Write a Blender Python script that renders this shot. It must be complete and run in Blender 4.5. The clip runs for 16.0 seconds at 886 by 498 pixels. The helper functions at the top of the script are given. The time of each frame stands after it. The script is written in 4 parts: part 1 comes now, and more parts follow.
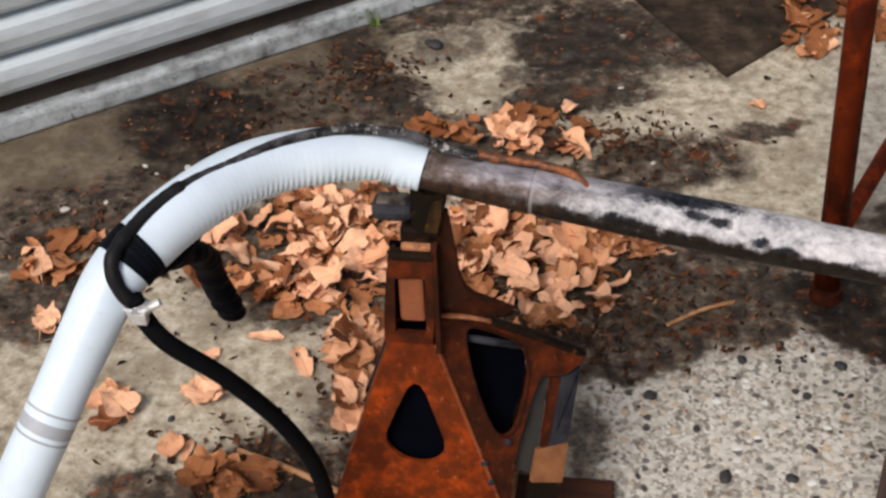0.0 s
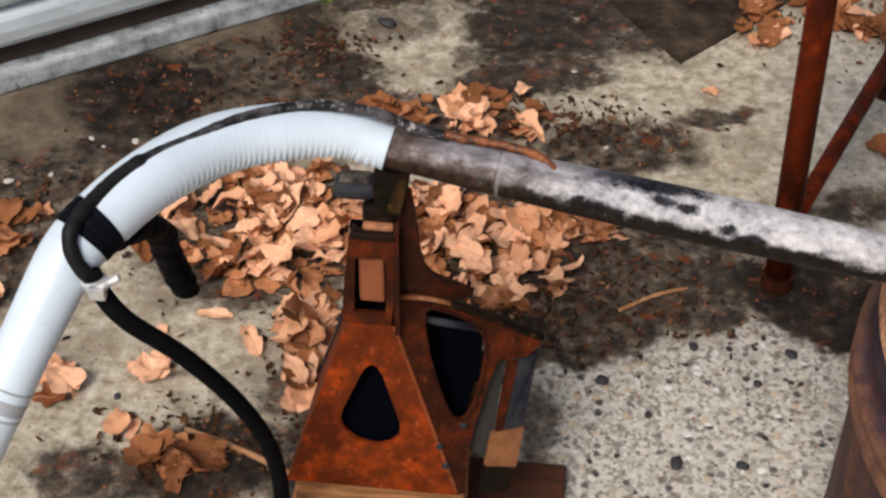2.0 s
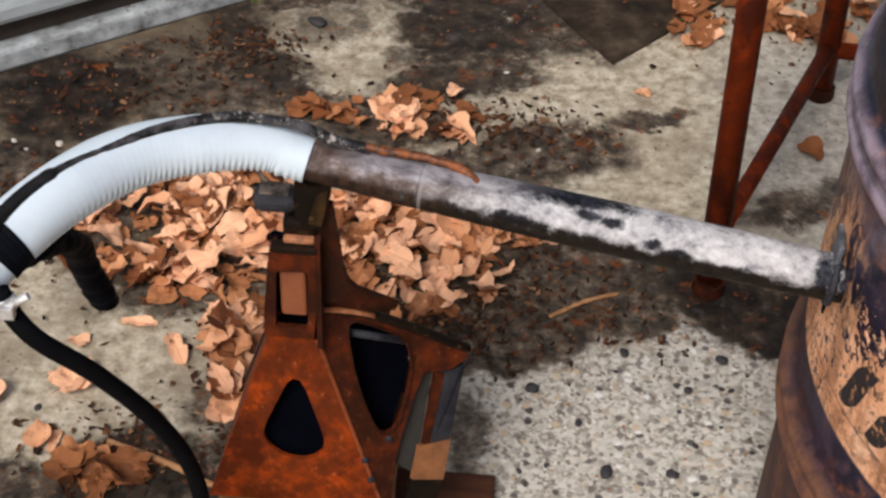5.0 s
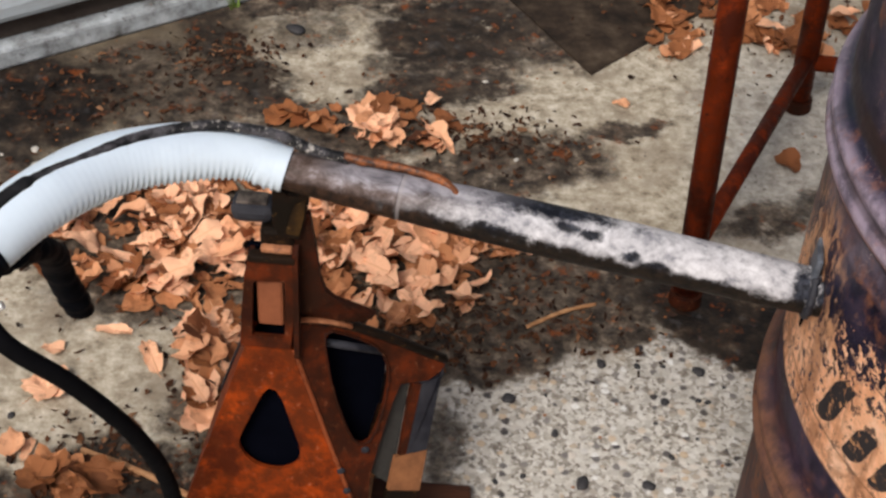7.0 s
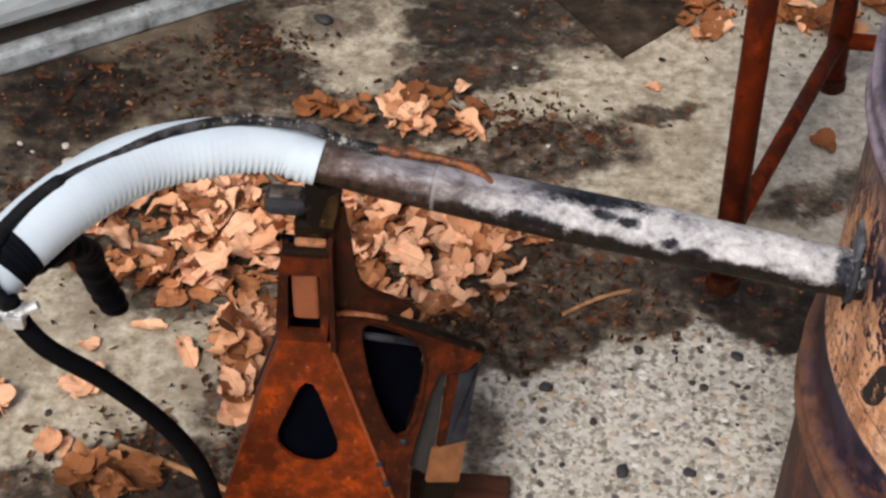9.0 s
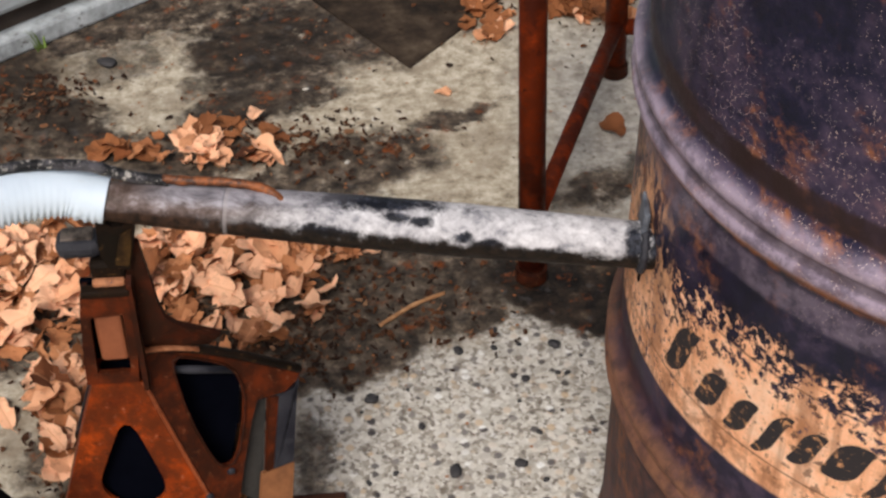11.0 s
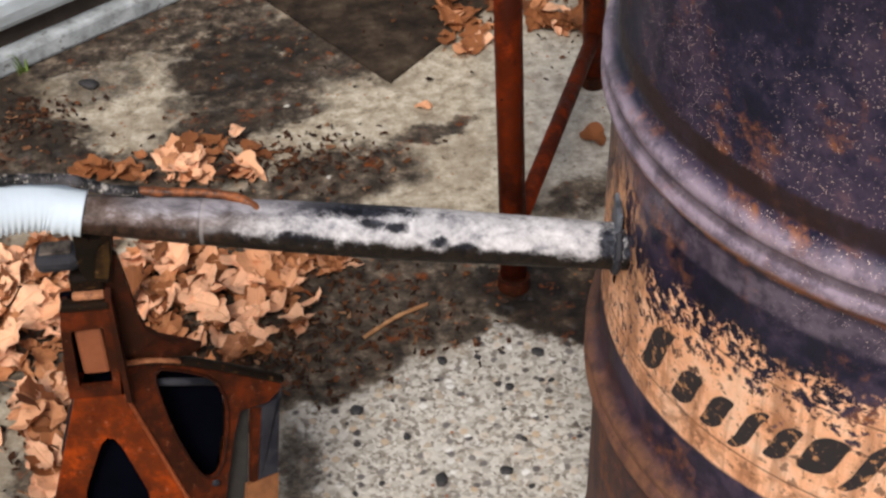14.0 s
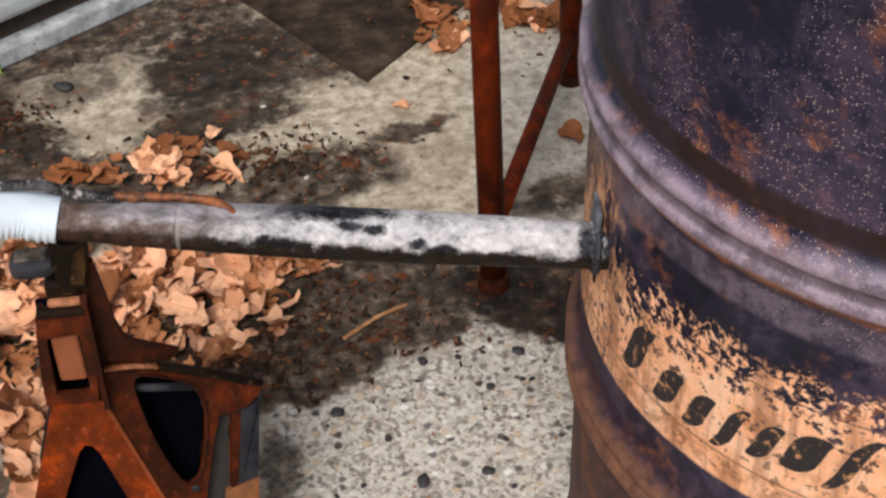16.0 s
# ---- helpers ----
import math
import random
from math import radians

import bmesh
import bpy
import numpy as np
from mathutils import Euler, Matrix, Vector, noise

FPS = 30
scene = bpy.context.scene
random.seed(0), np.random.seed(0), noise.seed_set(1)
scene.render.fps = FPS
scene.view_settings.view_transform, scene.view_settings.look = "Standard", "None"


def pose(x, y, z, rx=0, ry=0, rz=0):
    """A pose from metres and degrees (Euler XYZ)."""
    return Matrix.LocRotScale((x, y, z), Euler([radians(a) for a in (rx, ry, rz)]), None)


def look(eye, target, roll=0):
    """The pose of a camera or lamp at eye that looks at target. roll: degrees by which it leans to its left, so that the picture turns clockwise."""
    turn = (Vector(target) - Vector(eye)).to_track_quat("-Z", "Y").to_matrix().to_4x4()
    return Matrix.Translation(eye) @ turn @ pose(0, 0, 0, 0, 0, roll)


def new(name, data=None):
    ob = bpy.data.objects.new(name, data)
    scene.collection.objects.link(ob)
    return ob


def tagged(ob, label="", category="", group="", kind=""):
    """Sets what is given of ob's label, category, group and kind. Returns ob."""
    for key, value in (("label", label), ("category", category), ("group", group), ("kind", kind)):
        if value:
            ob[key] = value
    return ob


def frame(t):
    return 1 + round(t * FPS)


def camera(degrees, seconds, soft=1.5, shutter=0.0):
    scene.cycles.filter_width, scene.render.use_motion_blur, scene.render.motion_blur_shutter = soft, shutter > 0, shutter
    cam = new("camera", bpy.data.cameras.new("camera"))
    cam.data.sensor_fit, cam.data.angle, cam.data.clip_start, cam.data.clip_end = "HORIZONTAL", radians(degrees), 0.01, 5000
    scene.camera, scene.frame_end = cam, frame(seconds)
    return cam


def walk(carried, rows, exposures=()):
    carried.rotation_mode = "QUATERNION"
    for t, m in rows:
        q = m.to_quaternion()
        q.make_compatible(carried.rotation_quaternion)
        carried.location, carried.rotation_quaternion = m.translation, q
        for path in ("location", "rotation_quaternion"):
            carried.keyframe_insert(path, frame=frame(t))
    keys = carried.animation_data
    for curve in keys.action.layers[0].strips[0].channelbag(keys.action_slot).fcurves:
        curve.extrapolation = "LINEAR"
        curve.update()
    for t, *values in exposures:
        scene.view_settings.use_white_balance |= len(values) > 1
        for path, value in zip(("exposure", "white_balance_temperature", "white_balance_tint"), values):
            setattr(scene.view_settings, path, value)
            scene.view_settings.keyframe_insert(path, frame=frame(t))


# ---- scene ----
cam = camera(32.7, 16.0, soft=2.6)
PATH = [
    (0, look((0.1741, -0.9437, 1.2351), (0.0220, -0.0489, 0.4502), -3.15)),
    (0.5, look((0.1617, -0.9360, 1.2324), (0.0153, -0.0459, 0.4410), -2.24)),
    (1, look((0.1602, -0.9322, 1.2354), (0.0420, -0.0375, 0.4444), -0.68)),
    (1.5, look((0.1511, -0.9350, 1.2320), (0.0398, -0.0386, 0.4421), -0.15)),
    (2, look((0.1465, -0.9357, 1.2252), (0.0500, -0.0440, 0.4281), 0.34)),
    (2.5, look((0.1497, -0.9282, 1.2283), (0.0630, -0.0368, 0.4296), 0.19)),
    (3, look((0.1559, -0.9242, 1.2329), (0.0820, -0.0302, 0.4358), 0.06)),
    (3.5, look((0.1553, -0.9253, 1.2299), (0.0841, -0.0293, 0.4349), 0.44)),
    (4, look((0.1543, -0.9192, 1.2304), (0.0603, -0.0174, 0.4444), 0.07)),
    (4.5, look((0.1564, -0.9086, 1.2242), (0.0755, -0.0201, 0.4217), 0.55)),
    (4.7, look((0.1604, -0.9064, 1.2254), (0.0991, -0.0169, 0.4222), 1.50)),
    (7, look((0.1579, -0.8990, 1.2250), (0.1253, -0.0040, 0.4264), 3.35)),
    (7.5, look((0.1637, -0.8991, 1.2250), (0.1327, -0.0003, 0.4305), 3.20)),
    (8, look((0.1547, -0.8942, 1.2197), (0.0874, -0.0035, 0.4184), 1.40)),
    (8.5, look((0.1530, -0.8891, 1.2137), (0.0753, -0.0120, 0.3984), 1.10)),
    (9, look((0.1529, -0.8885, 1.2201), (0.0975, -0.0028, 0.4124), 1.20)),
    (9.5, look((0.1674, -0.8952, 1.2182), (0.1678, -0.0016, 0.4172), -0.49)),
    (10, look((0.1744, -0.8977, 1.2190), (0.2292, 0.0012, 0.4258), -0.64)),
    (10.2, look((0.1729, -0.8971, 1.2171), (0.2419, 0.0013, 0.4246), -0.08)),
    (12.5, look((0.1900, -0.9234, 1.2146), (0.2799, -0.0200, 0.4298), -0.57)),
    (13, look((0.1925, -0.9283, 1.2125), (0.2823, -0.0213, 0.4319), -0.43)),
    (13.5, look((0.1899, -0.9220, 1.2140), (0.2746, -0.0140, 0.4341), -0.89)),
    (14, look((0.1881, -0.9185, 1.2123), (0.2745, -0.0096, 0.4336), -1.30)),
    (14.5, look((0.1869, -0.9143, 1.2130), (0.2758, -0.0092, 0.4301), -1.60)),
    (15, look((0.1884, -0.9131, 1.2134), (0.2812, -0.0052, 0.4343), -1.69)),
    (15.5, look((0.1900, -0.9111, 1.2114), (0.2870, -0.0041, 0.4317), -1.69)),
    (16, look((0.1900, -0.9101, 1.2106), (0.2920, -0.0052, 0.4292), -1.39)),
]
walk(cam, PATH, exposures=[(0.0, 0.54, 6500, 12), (8.0, 0.56, 6500, 12), (16.0, 0.62, 6500, 12)])

# overcast daylight
world = bpy.data.worlds.new("overcast_sky")
scene.world = world
world.use_nodes = True
wn = world.node_tree
sky = wn.nodes.new("ShaderNodeTexSky")
sky.sky_type, sky.sun_disc = "NISHITA", False
sky.sun_elevation, sky.sun_rotation = radians(48), radians(200)
sky.air_density, sky.dust_density = 1.0, 4.0
wn.links.new(sky.outputs[0], wn.nodes["Background"].inputs[0])
wn.nodes["Background"].inputs[1].default_value = 0.050
sun_data = bpy.data.lights.new("sun", "SUN")
sun_data.energy, sun_data.angle, sun_data.color = 1.85, radians(24), (1.0, 0.965, 0.91)
sun = new("sun", sun_data)
sun.matrix_world = look((-.62, -1.70, 2.0), (0, 0, 0))


# ---- node shorthand ----
class Shade:
    def __init__(self, name, rough=0.7, metal=0.0, spec=0.5):
        self.mat = bpy.data.materials.new(name)
        self.mat.use_nodes = True
        self.t = self.mat.node_tree
        self.b = self.t.nodes["Principled BSDF"]
        self.put("Roughness", rough), self.put("Metallic", metal), self.put("Specular IOR Level", spec)
        self.pos = self.t.nodes.new("ShaderNodeTexCoord").outputs["Object"]

    def wire(self, socket, v):
        if isinstance(v, bpy.types.NodeSocket):
            self.t.links.new(v, socket)
        elif isinstance(v, tuple) and len(v) == 3 and socket.type == "RGBA":
            socket.default_value = (*v, 1)
        else:
            socket.default_value = v

    def put(self, key, v):
        self.wire(self.b.inputs[key], v)
        return self

    def geo(self):
        self.pos = self.t.nodes.new("ShaderNodeNewGeometry").outputs["Position"]
        return self

    def rnd(self):
        return self.t.nodes.new("ShaderNodeObjectInfo").outputs["Random"]

    def isle(self):
        return self.t.nodes.new("ShaderNodeNewGeometry").outputs["Random Per Island"]

    def m(self, op, a, b=0.0, clamp=False):
        n = self.t.nodes.new("ShaderNodeMath")
        n.operation, n.use_clamp = op, clamp
        self.wire(n.inputs[0], a), self.wire(n.inputs[1], b)
        return n.outputs[0]

    def v(self, op, a, b=(0, 0, 0)):
        n = self.t.nodes.new("ShaderNodeVectorMath")
        n.operation = op
        self.wire(n.inputs[0], a), self.wire(n.inputs[1], b)
        return n.outputs["Value"] if op in ("LENGTH", "DOT_PRODUCT") else n.outputs[0]

    def xyz(self, vec=None):
        n = self.t.nodes.new("ShaderNodeSeparateXYZ")
        self.wire(n.inputs[0], vec if vec is not None else self.pos)
        return n.outputs

    def noise(self, scale, detail=4.0, rough=0.6, vec=None, warp=0.0, color=False):
        n = self.t.nodes.new("ShaderNodeTexNoise")
        self.wire(n.inputs["Vector"], vec if vec is not None else self.pos)
        n.inputs["Scale"].default_value, n.inputs["Detail"].default_value = scale, detail
        n.inputs["Roughness"].default_value, n.inputs["Distortion"].default_value = rough, warp
        return n.outputs["Color" if color else "Fac"]

    def cells(self, scale, vec=None, feature="F1", jitter=1.0):
        n = self.t.nodes.new("ShaderNodeTexVoronoi")
        n.feature = feature
        self.wire(n.inputs["Vector"], vec if vec is not None else self.pos)
        n.inputs["Scale"].default_value, n.inputs["Randomness"].default_value = scale, jitter
        return n.outputs["Distance"], (n.outputs["Color"] if feature != "DISTANCE_TO_EDGE" else None)

    def ramp(self, fac, stops, smooth=False):
        n = self.t.nodes.new("ShaderNodeValToRGB")
        r = n.color_ramp
        if smooth:
            r.interpolation = "EASE"
        while len(r.elements) < len(stops):
            r.elements.new(0.5)
        for e, (p, c) in zip(r.elements, stops):
            e.position, e.color = p, (*(c if isinstance(c, tuple) else (c, c, c)), 1)
        self.wire(n.inputs[0], fac)
        return n.outputs[0]

    def fit(self, x, a, b, c=0.0, d=1.0):
        n = self.t.nodes.new("ShaderNodeMapRange")
        n.interpolation_type = "SMOOTHSTEP"
        for s, val in zip(n.inputs, (x, a, b, c, d)):
            self.wire(s, val)
        return n.outputs[0]

    def mix(self, fac, a, b, how="MIX"):
        n = self.t.nodes.new("ShaderNodeMix")
        n.data_type, n.blend_type = "RGBA", how
        self.wire(n.inputs[0], fac), self.wire(n.inputs[6], a), self.wire(n.inputs[7], b)
        return n.outputs[2]

    def bump(self, h, strength=0.5, distance=0.002):
        n = self.t.nodes.new("ShaderNodeBump")
        n.inputs["Strength"].default_value, n.inputs["Distance"].default_value = strength, distance
        self.wire(n.inputs["Height"], h)
        self.t.links.new(n.outputs[0], self.b.inputs["Normal"])
        return self


# ---- materials ----
def ground_material():
    s = Shade("stained_concrete", 0.85, spec=0.2).geo()

    def warped(scale, amount, shift=(0, 0, 0)):
        w = s.v("SCALE", s.v("SUBTRACT", s.noise(scale, 7, 0.7, s.v("ADD", s.pos, shift), color=True), (0.5, 0.5, 0.5)))
        w.node.inputs["Scale"].default_value = amount
        return s.v("ADD", s.pos, w)

    p = warped(13, .105)

    def patch(x, y, a, b, turn, inner=.70, outer=1.46):
        """One where a ragged ellipse lies: centre, half length, half width, turn in degrees."""
        c, n = math.cos(radians(turn)), math.sin(radians(turn))
        d = s.v("SUBTRACT", p, (x, y, 0))
        u, w = s.v("DOT_PRODUCT", d, (c / a, n / a, 0)), s.v("DOT_PRODUCT", d, (-n / b, c / b, 0))
        r = s.m("SQRT", s.m("ADD", s.m("MULTIPLY", u, u), s.m("MULTIPLY", w, w)))
        return s.fit(r, outer, inner)

    def union(items):
        out = None
        for x, y, a, b, turn, k in items:
            one = s.m("MULTIPLY", patch(x, y, a, b, turn), k)
            out = one if out is None else s.m("MAXIMUM", out, one)
        return out

    # wet dirt near the door, behind the pipe, under the leaves; painted shadow by the drum
    door_side = union(((-.60, .465, .10, .07, 21, .95), (-.55, .319, .07, .07, 24, .9), (-.52, .39, .08, .06, 20, .85), (-.453, .706, .10, .10, 35, 1), (-.30, .735, .09, .07, 20, .6), (-.50, .532, .09, .055, 45, .9),
                       (-.217, .842, .141, .042, -55, .8), (-.152, .732, .085, .038, -23, .85), (-.255, .70, .08, .05, 20, .75), (-.14, .995, .16, .03, 22, .85), (.0, 1.09, .22, .05, 30, .8), (-.36, .80, .10, .05, 30, .65), (-.12, .93, .07, .05, 30, .55), (-.20, .78, .09, .06, 0, .7)))
    back = union(((.084, .943, .11, .075, 23, 1), (-.018, .985, .06, .03, -19, .5), (.054, .791, .085, .04, 10, 1), (.131, .832, .06, .045, -9, .8), (.10, .87, .10, .05, 10, .85), (.02, .86, .06, .03, 20, .6), (.17, .97, .11, .07, -50, .95), (.04, 1.04, .10, .05, 30, .8),
                  (.191, .65, .115, .060, 21, .95), (.12, .60, .08, .05, 0, .9), (.334, .742, .062, .019, 17, .85), (.233, .934, .085, .017, -57, .95), (-.038, .684, .125, .06, 5, .9), (.507, .575, .063, .034, 32, .75), (.62, .62, .08, .05, 20, .7)))
    # patches near (.45, .37) paint the drum's shadow on the concrete
    near = union(((-.234, .436, .13, .125, 10, .9), (.059, .432, .14, .118, 18, .95), (.204, .356, .135, .072, 18, .95), (.271, .441, .107, .072, -17, .95), (.316, .366, .048, .035, 36, .8),
                  (.147, .295, .06, .042, 5, .85), (.443, .397, .095, .07, -16, 1), (.47, .36, .06, .05, -20, 1), (.483, .334, .036, .026, -52, .85), (.133, .157, .07, .022, -87, .6), (-.209, .071, .085, .058, 10, .95), (-.317, .040, .07, .04, -1, .85),
                  (-.125, .20, .06, .04, 60, .75), (-.033, .087, .10, .13, 5, .9)))
    px, py, pz = s.xyz(p)
    far = s.m("MULTIPLY", s.fit(s.noise(1.3, 4, 0.6), 0.5, 0.62), s.fit(py, 1.1, 1.4))
    mask = s.m("MAXIMUM", s.m("MAXIMUM", door_side, back), s.m("MAXIMUM", near, far))
    # pale cement, tan where it is dusty
    pale = s.ramp(s.noise(48, 6, .72), [(.32, (.17, .14, .10)), (.44, (.36, .305, .225)), (.56, (.53, .47, .37)), (.70, (.72, .67, .57))])
    pale = s.mix(s.fit(s.noise(7, 5, .62, s.v("ADD", s.pos, (5, 2, 0))), .46, .64, 0, .68), pale, (.25, .20, .145))
    grey = s.m("MULTIPLY", patch(.62, .72, .28, .32, 0, .4, 1.3), s.fit(px, .38, .50))
    pale = s.mix(s.m("MULTIPLY", grey, .55), pale, s.ramp(s.noise(60, 5, .7), [(.34, (.16, .155, .15)), (.5, (.42, .41, .39)), (.66, (.66, .65, .62))]))
    spots = s.m("MULTIPLY", s.fit(s.cells(85)[0], .22, .12), s.fit(s.noise(11, 3), .46, .58))
    pale = s.mix(s.m("MULTIPLY", spots, .75), pale, (.11, .085, .065))
    # exposed aggregate: pebbles of mixed tone in pale cement
    q = warped(60, .006)
    d1, c1 = s.cells(92, q)
    tone = s.xyz(c1)
    stone = s.ramp(tone[0], [(0, (.045, .04, .042)), (.10, (.17, .155, .15)), (.20, (.38, .35, .31)), (.42, (.55, .52, .46)), (.60, (.66, .63, .58)), (.74, (.54, .41, .28)), (.86, (.40, .36, .31)), (1, (.82, .81, .78))])
    d2, c2 = s.cells(235, q)
    grit = s.ramp(s.xyz(c2)[1], [(0, (.20, .175, .15)), (.25, (.38, .345, .295)), (.5, (.53, .495, .435)), (1, (.66, .63, .575))])
    cement = s.mix(s.fit(d1, .30, .55), stone, grit)
    cement = s.mix(s.fit(s.noise(62, 3, .6), .54, .68, 0, .75), cement, (.16, .13, .10))
    region = union(((.275, .198, .155, .105, 20, 1), (.398, .308, .07, .055, -21, 1), (.383, .163, .11, .085, 5, 1), (.176, .223, .05, .04, 15, 1), (.30, .02, .30, .12, 0, 1), (.46, .25, .09, .08, 0, .9)))
    pale = s.mix(region, pale, cement)
    # smooth brown strip along the door sill
    across = s.v("DOT_PRODUCT", p, (-.587, .809, 0))
    strip = s.m("MULTIPLY", s.fit(across, .62, .76), s.fit(px, -.14, -.24))
    brown = s.ramp(s.noise(13, 5, .62), [(.34, (.045, .034, .024)), (.5, (.095, .070, .044)), (.66, (.185, .145, .098))])
    pale = s.mix(s.m("MULTIPLY", strip, .88), pale, brown)
    # the dirt itself: black-brown with grey and rust in it; the drum's painted shadow shares it
    drk = s.ramp(s.noise(24, 7, .70), [(.34, (.004, .0032, .003)), (.47, (.015, .0115, .0095)), (.58, (.042, .029, .020)), (.70, (.15, .11, .075))])
    loam = s.ramp(s.noise(42, 7, .72), [(.34, (.012, .0095, .008)), (.45, (.044, .034, .026)), (.56, (.11, .084, .062)), (.68, (.27, .215, .16))])
    # the patches near (.45, .37) deepen the drum's painted shadow
    deep = union(((-.453, .706, .11, .11, 35, 1), (.084, .943, .11, .075, 23, .8), (.443, .397, .10, .07, -16, 1), (.47, .36, .06, .05, -20, 1), (-.217, .842, .141, .042, -55, .7), (-.033, .087, .10, .13, 5, .8), (-.209, .071, .085, .058, 10, .7), (.054, .791, .085, .04, 10, .6)))
    drk = s.mix(s.m("SUBTRACT", 1, deep), drk, loam)
    rust = s.fit(s.noise(30, 5, .72, s.v("ADD", s.pos, (3, 7, 0))), .56, .67)
    drk = s.mix(s.m("MULTIPLY", rust, .85), drk, (.19, .050, .011))
    damp = s.fit(s.noise(40, 4, .7, s.v("ADD", s.pos, (9, 1, 0))), .57, .68)
    drk = s.mix(s.m("MULTIPLY", damp, .3), drk, (.12, .115, .115))
    hold = s.m("MAXIMUM", s.fit(s.noise(21, 6, .68), .70, .53, 0.5, 1), s.m("MULTIPLY", near, .97))
    base = s.mix(s.fit(s.m("ADD", s.m("MULTIPLY", mask, hold), s.m("MULTIPLY", s.m("SUBTRACT", s.noise(75, 5, .75, s.v("ADD", s.pos, (6, 6, 0))), .5), s.m("MULTIPLY", s.fit(mask, .0, .15), .7))), .08, .80), pale, drk)
    fleck = s.fit(s.cells(70, s.v("ADD", s.pos, (1, 1, 0)))[0], .18, .10)
    base = s.mix(s.m("MULTIPLY", fleck, s.fit(s.noise(15, 2), .52, .62)), base, (.30, .115, .04))
    s.put("Base Color", base)
    s.put("Roughness", s.fit(mask, 0, 1, .85, .55))
    h = s.m("ADD", s.m("MULTIPLY", s.noise(120, 6, .75), .8), s.m("MULTIPLY", s.m("MULTIPLY", d1, -.5), region))
    return s.bump(h, .6, .0025).mat


def leaf_material(name, light, mid, deep, pile=False):
    s = Shade(name, .72, spec=.25)
    c = s.ramp(s.isle() if pile else s.rnd(), [(0, deep), (.09, mid), (.22, light), (.6, tuple(v * .86 for v in light)), (.78, mid), (.9, light), (1, light)])
    blotch = s.fit(s.noise(70, 5, .7), .52, .72)
    c = s.mix(s.m("MULTIPLY", blotch, .55), c, deep)
    x, y, z = s.xyz()
    vein = s.fit(s.noise(120, 2, .5, s.v("MULTIPLY", s.pos, (1, 4, 1))), .62, .70) if pile else s.fit(s.m("ABSOLUTE", y), .0012, .0004)
    c = s.mix(s.m("MULTIPLY", vein, .5), c, mid)
    s.put("Base Color", c)
    return s.bump(s.m("ADD", s.noise(160, 4, .7), s.m("MULTIPLY", vein, .8)), .5, .0015).mat


def litter_material():
    s = Shade("dry_litter", .8, spec=.2)
    s.put("Base Color", s.ramp(s.isle(), [(0, (.018, .009, .006)), (.5, (.05, .020, .009)), (.85, (.11, .042, .016)), (1, (.26, .14, .075))]))
    return s.mat


def rusty_paint(name, paint, rust, scuff, amount=.5, rough=.55):
    s = Shade(name, rough, spec=.13)
    n = s.noise(38, 6, .7)
    c = s.mix(s.fit(n, .62 + .2 * (1 - amount), .30 + .2 * (1 - amount)), paint, rust)
    c = s.mix(s.fit(s.noise(150, 4, .7), .60, .72), c, scuff)
    c = s.mix(s.fit(s.noise(17, 6, .7), .50, .64), c, tuple(v * .22 + .002 for v in paint))
    c = s.mix(s.fit(s.noise(48, 6, .75, s.v("ADD", s.pos, (2, 4, 1))), .60, .70, 0, .85), c, tuple(v * .10 + .003 for v in rust))
    c = s.mix(s.fit(s.noise(26, 5, .7, s.v("ADD", s.pos, (7, 3, 5))), .60, .74, 0, .7), c, tuple(min(1, v * 1.7) for v in paint))
    s.put("Base Color", c)
    s.put("Roughness", s.fit(n, .3, .7, rough - .12, rough + .25))
    return s.bump(s.noise(210, 5, .7), .35, .0012).mat


def steel_material(name, a, b, rough=.45, metal=.6, scale=60):
    s = Shade(name, rough, metal)
    n = s.noise(scale, 6, .7)
    s.put("Base Color", s.mix(s.fit(n, .35, .65), a, b))
    s.put("Roughness", s.fit(n, .3, .7, rough - .1, rough + .2))
    return s.bump(s.noise(scale * 4, 4, .7), .3, .0008).mat


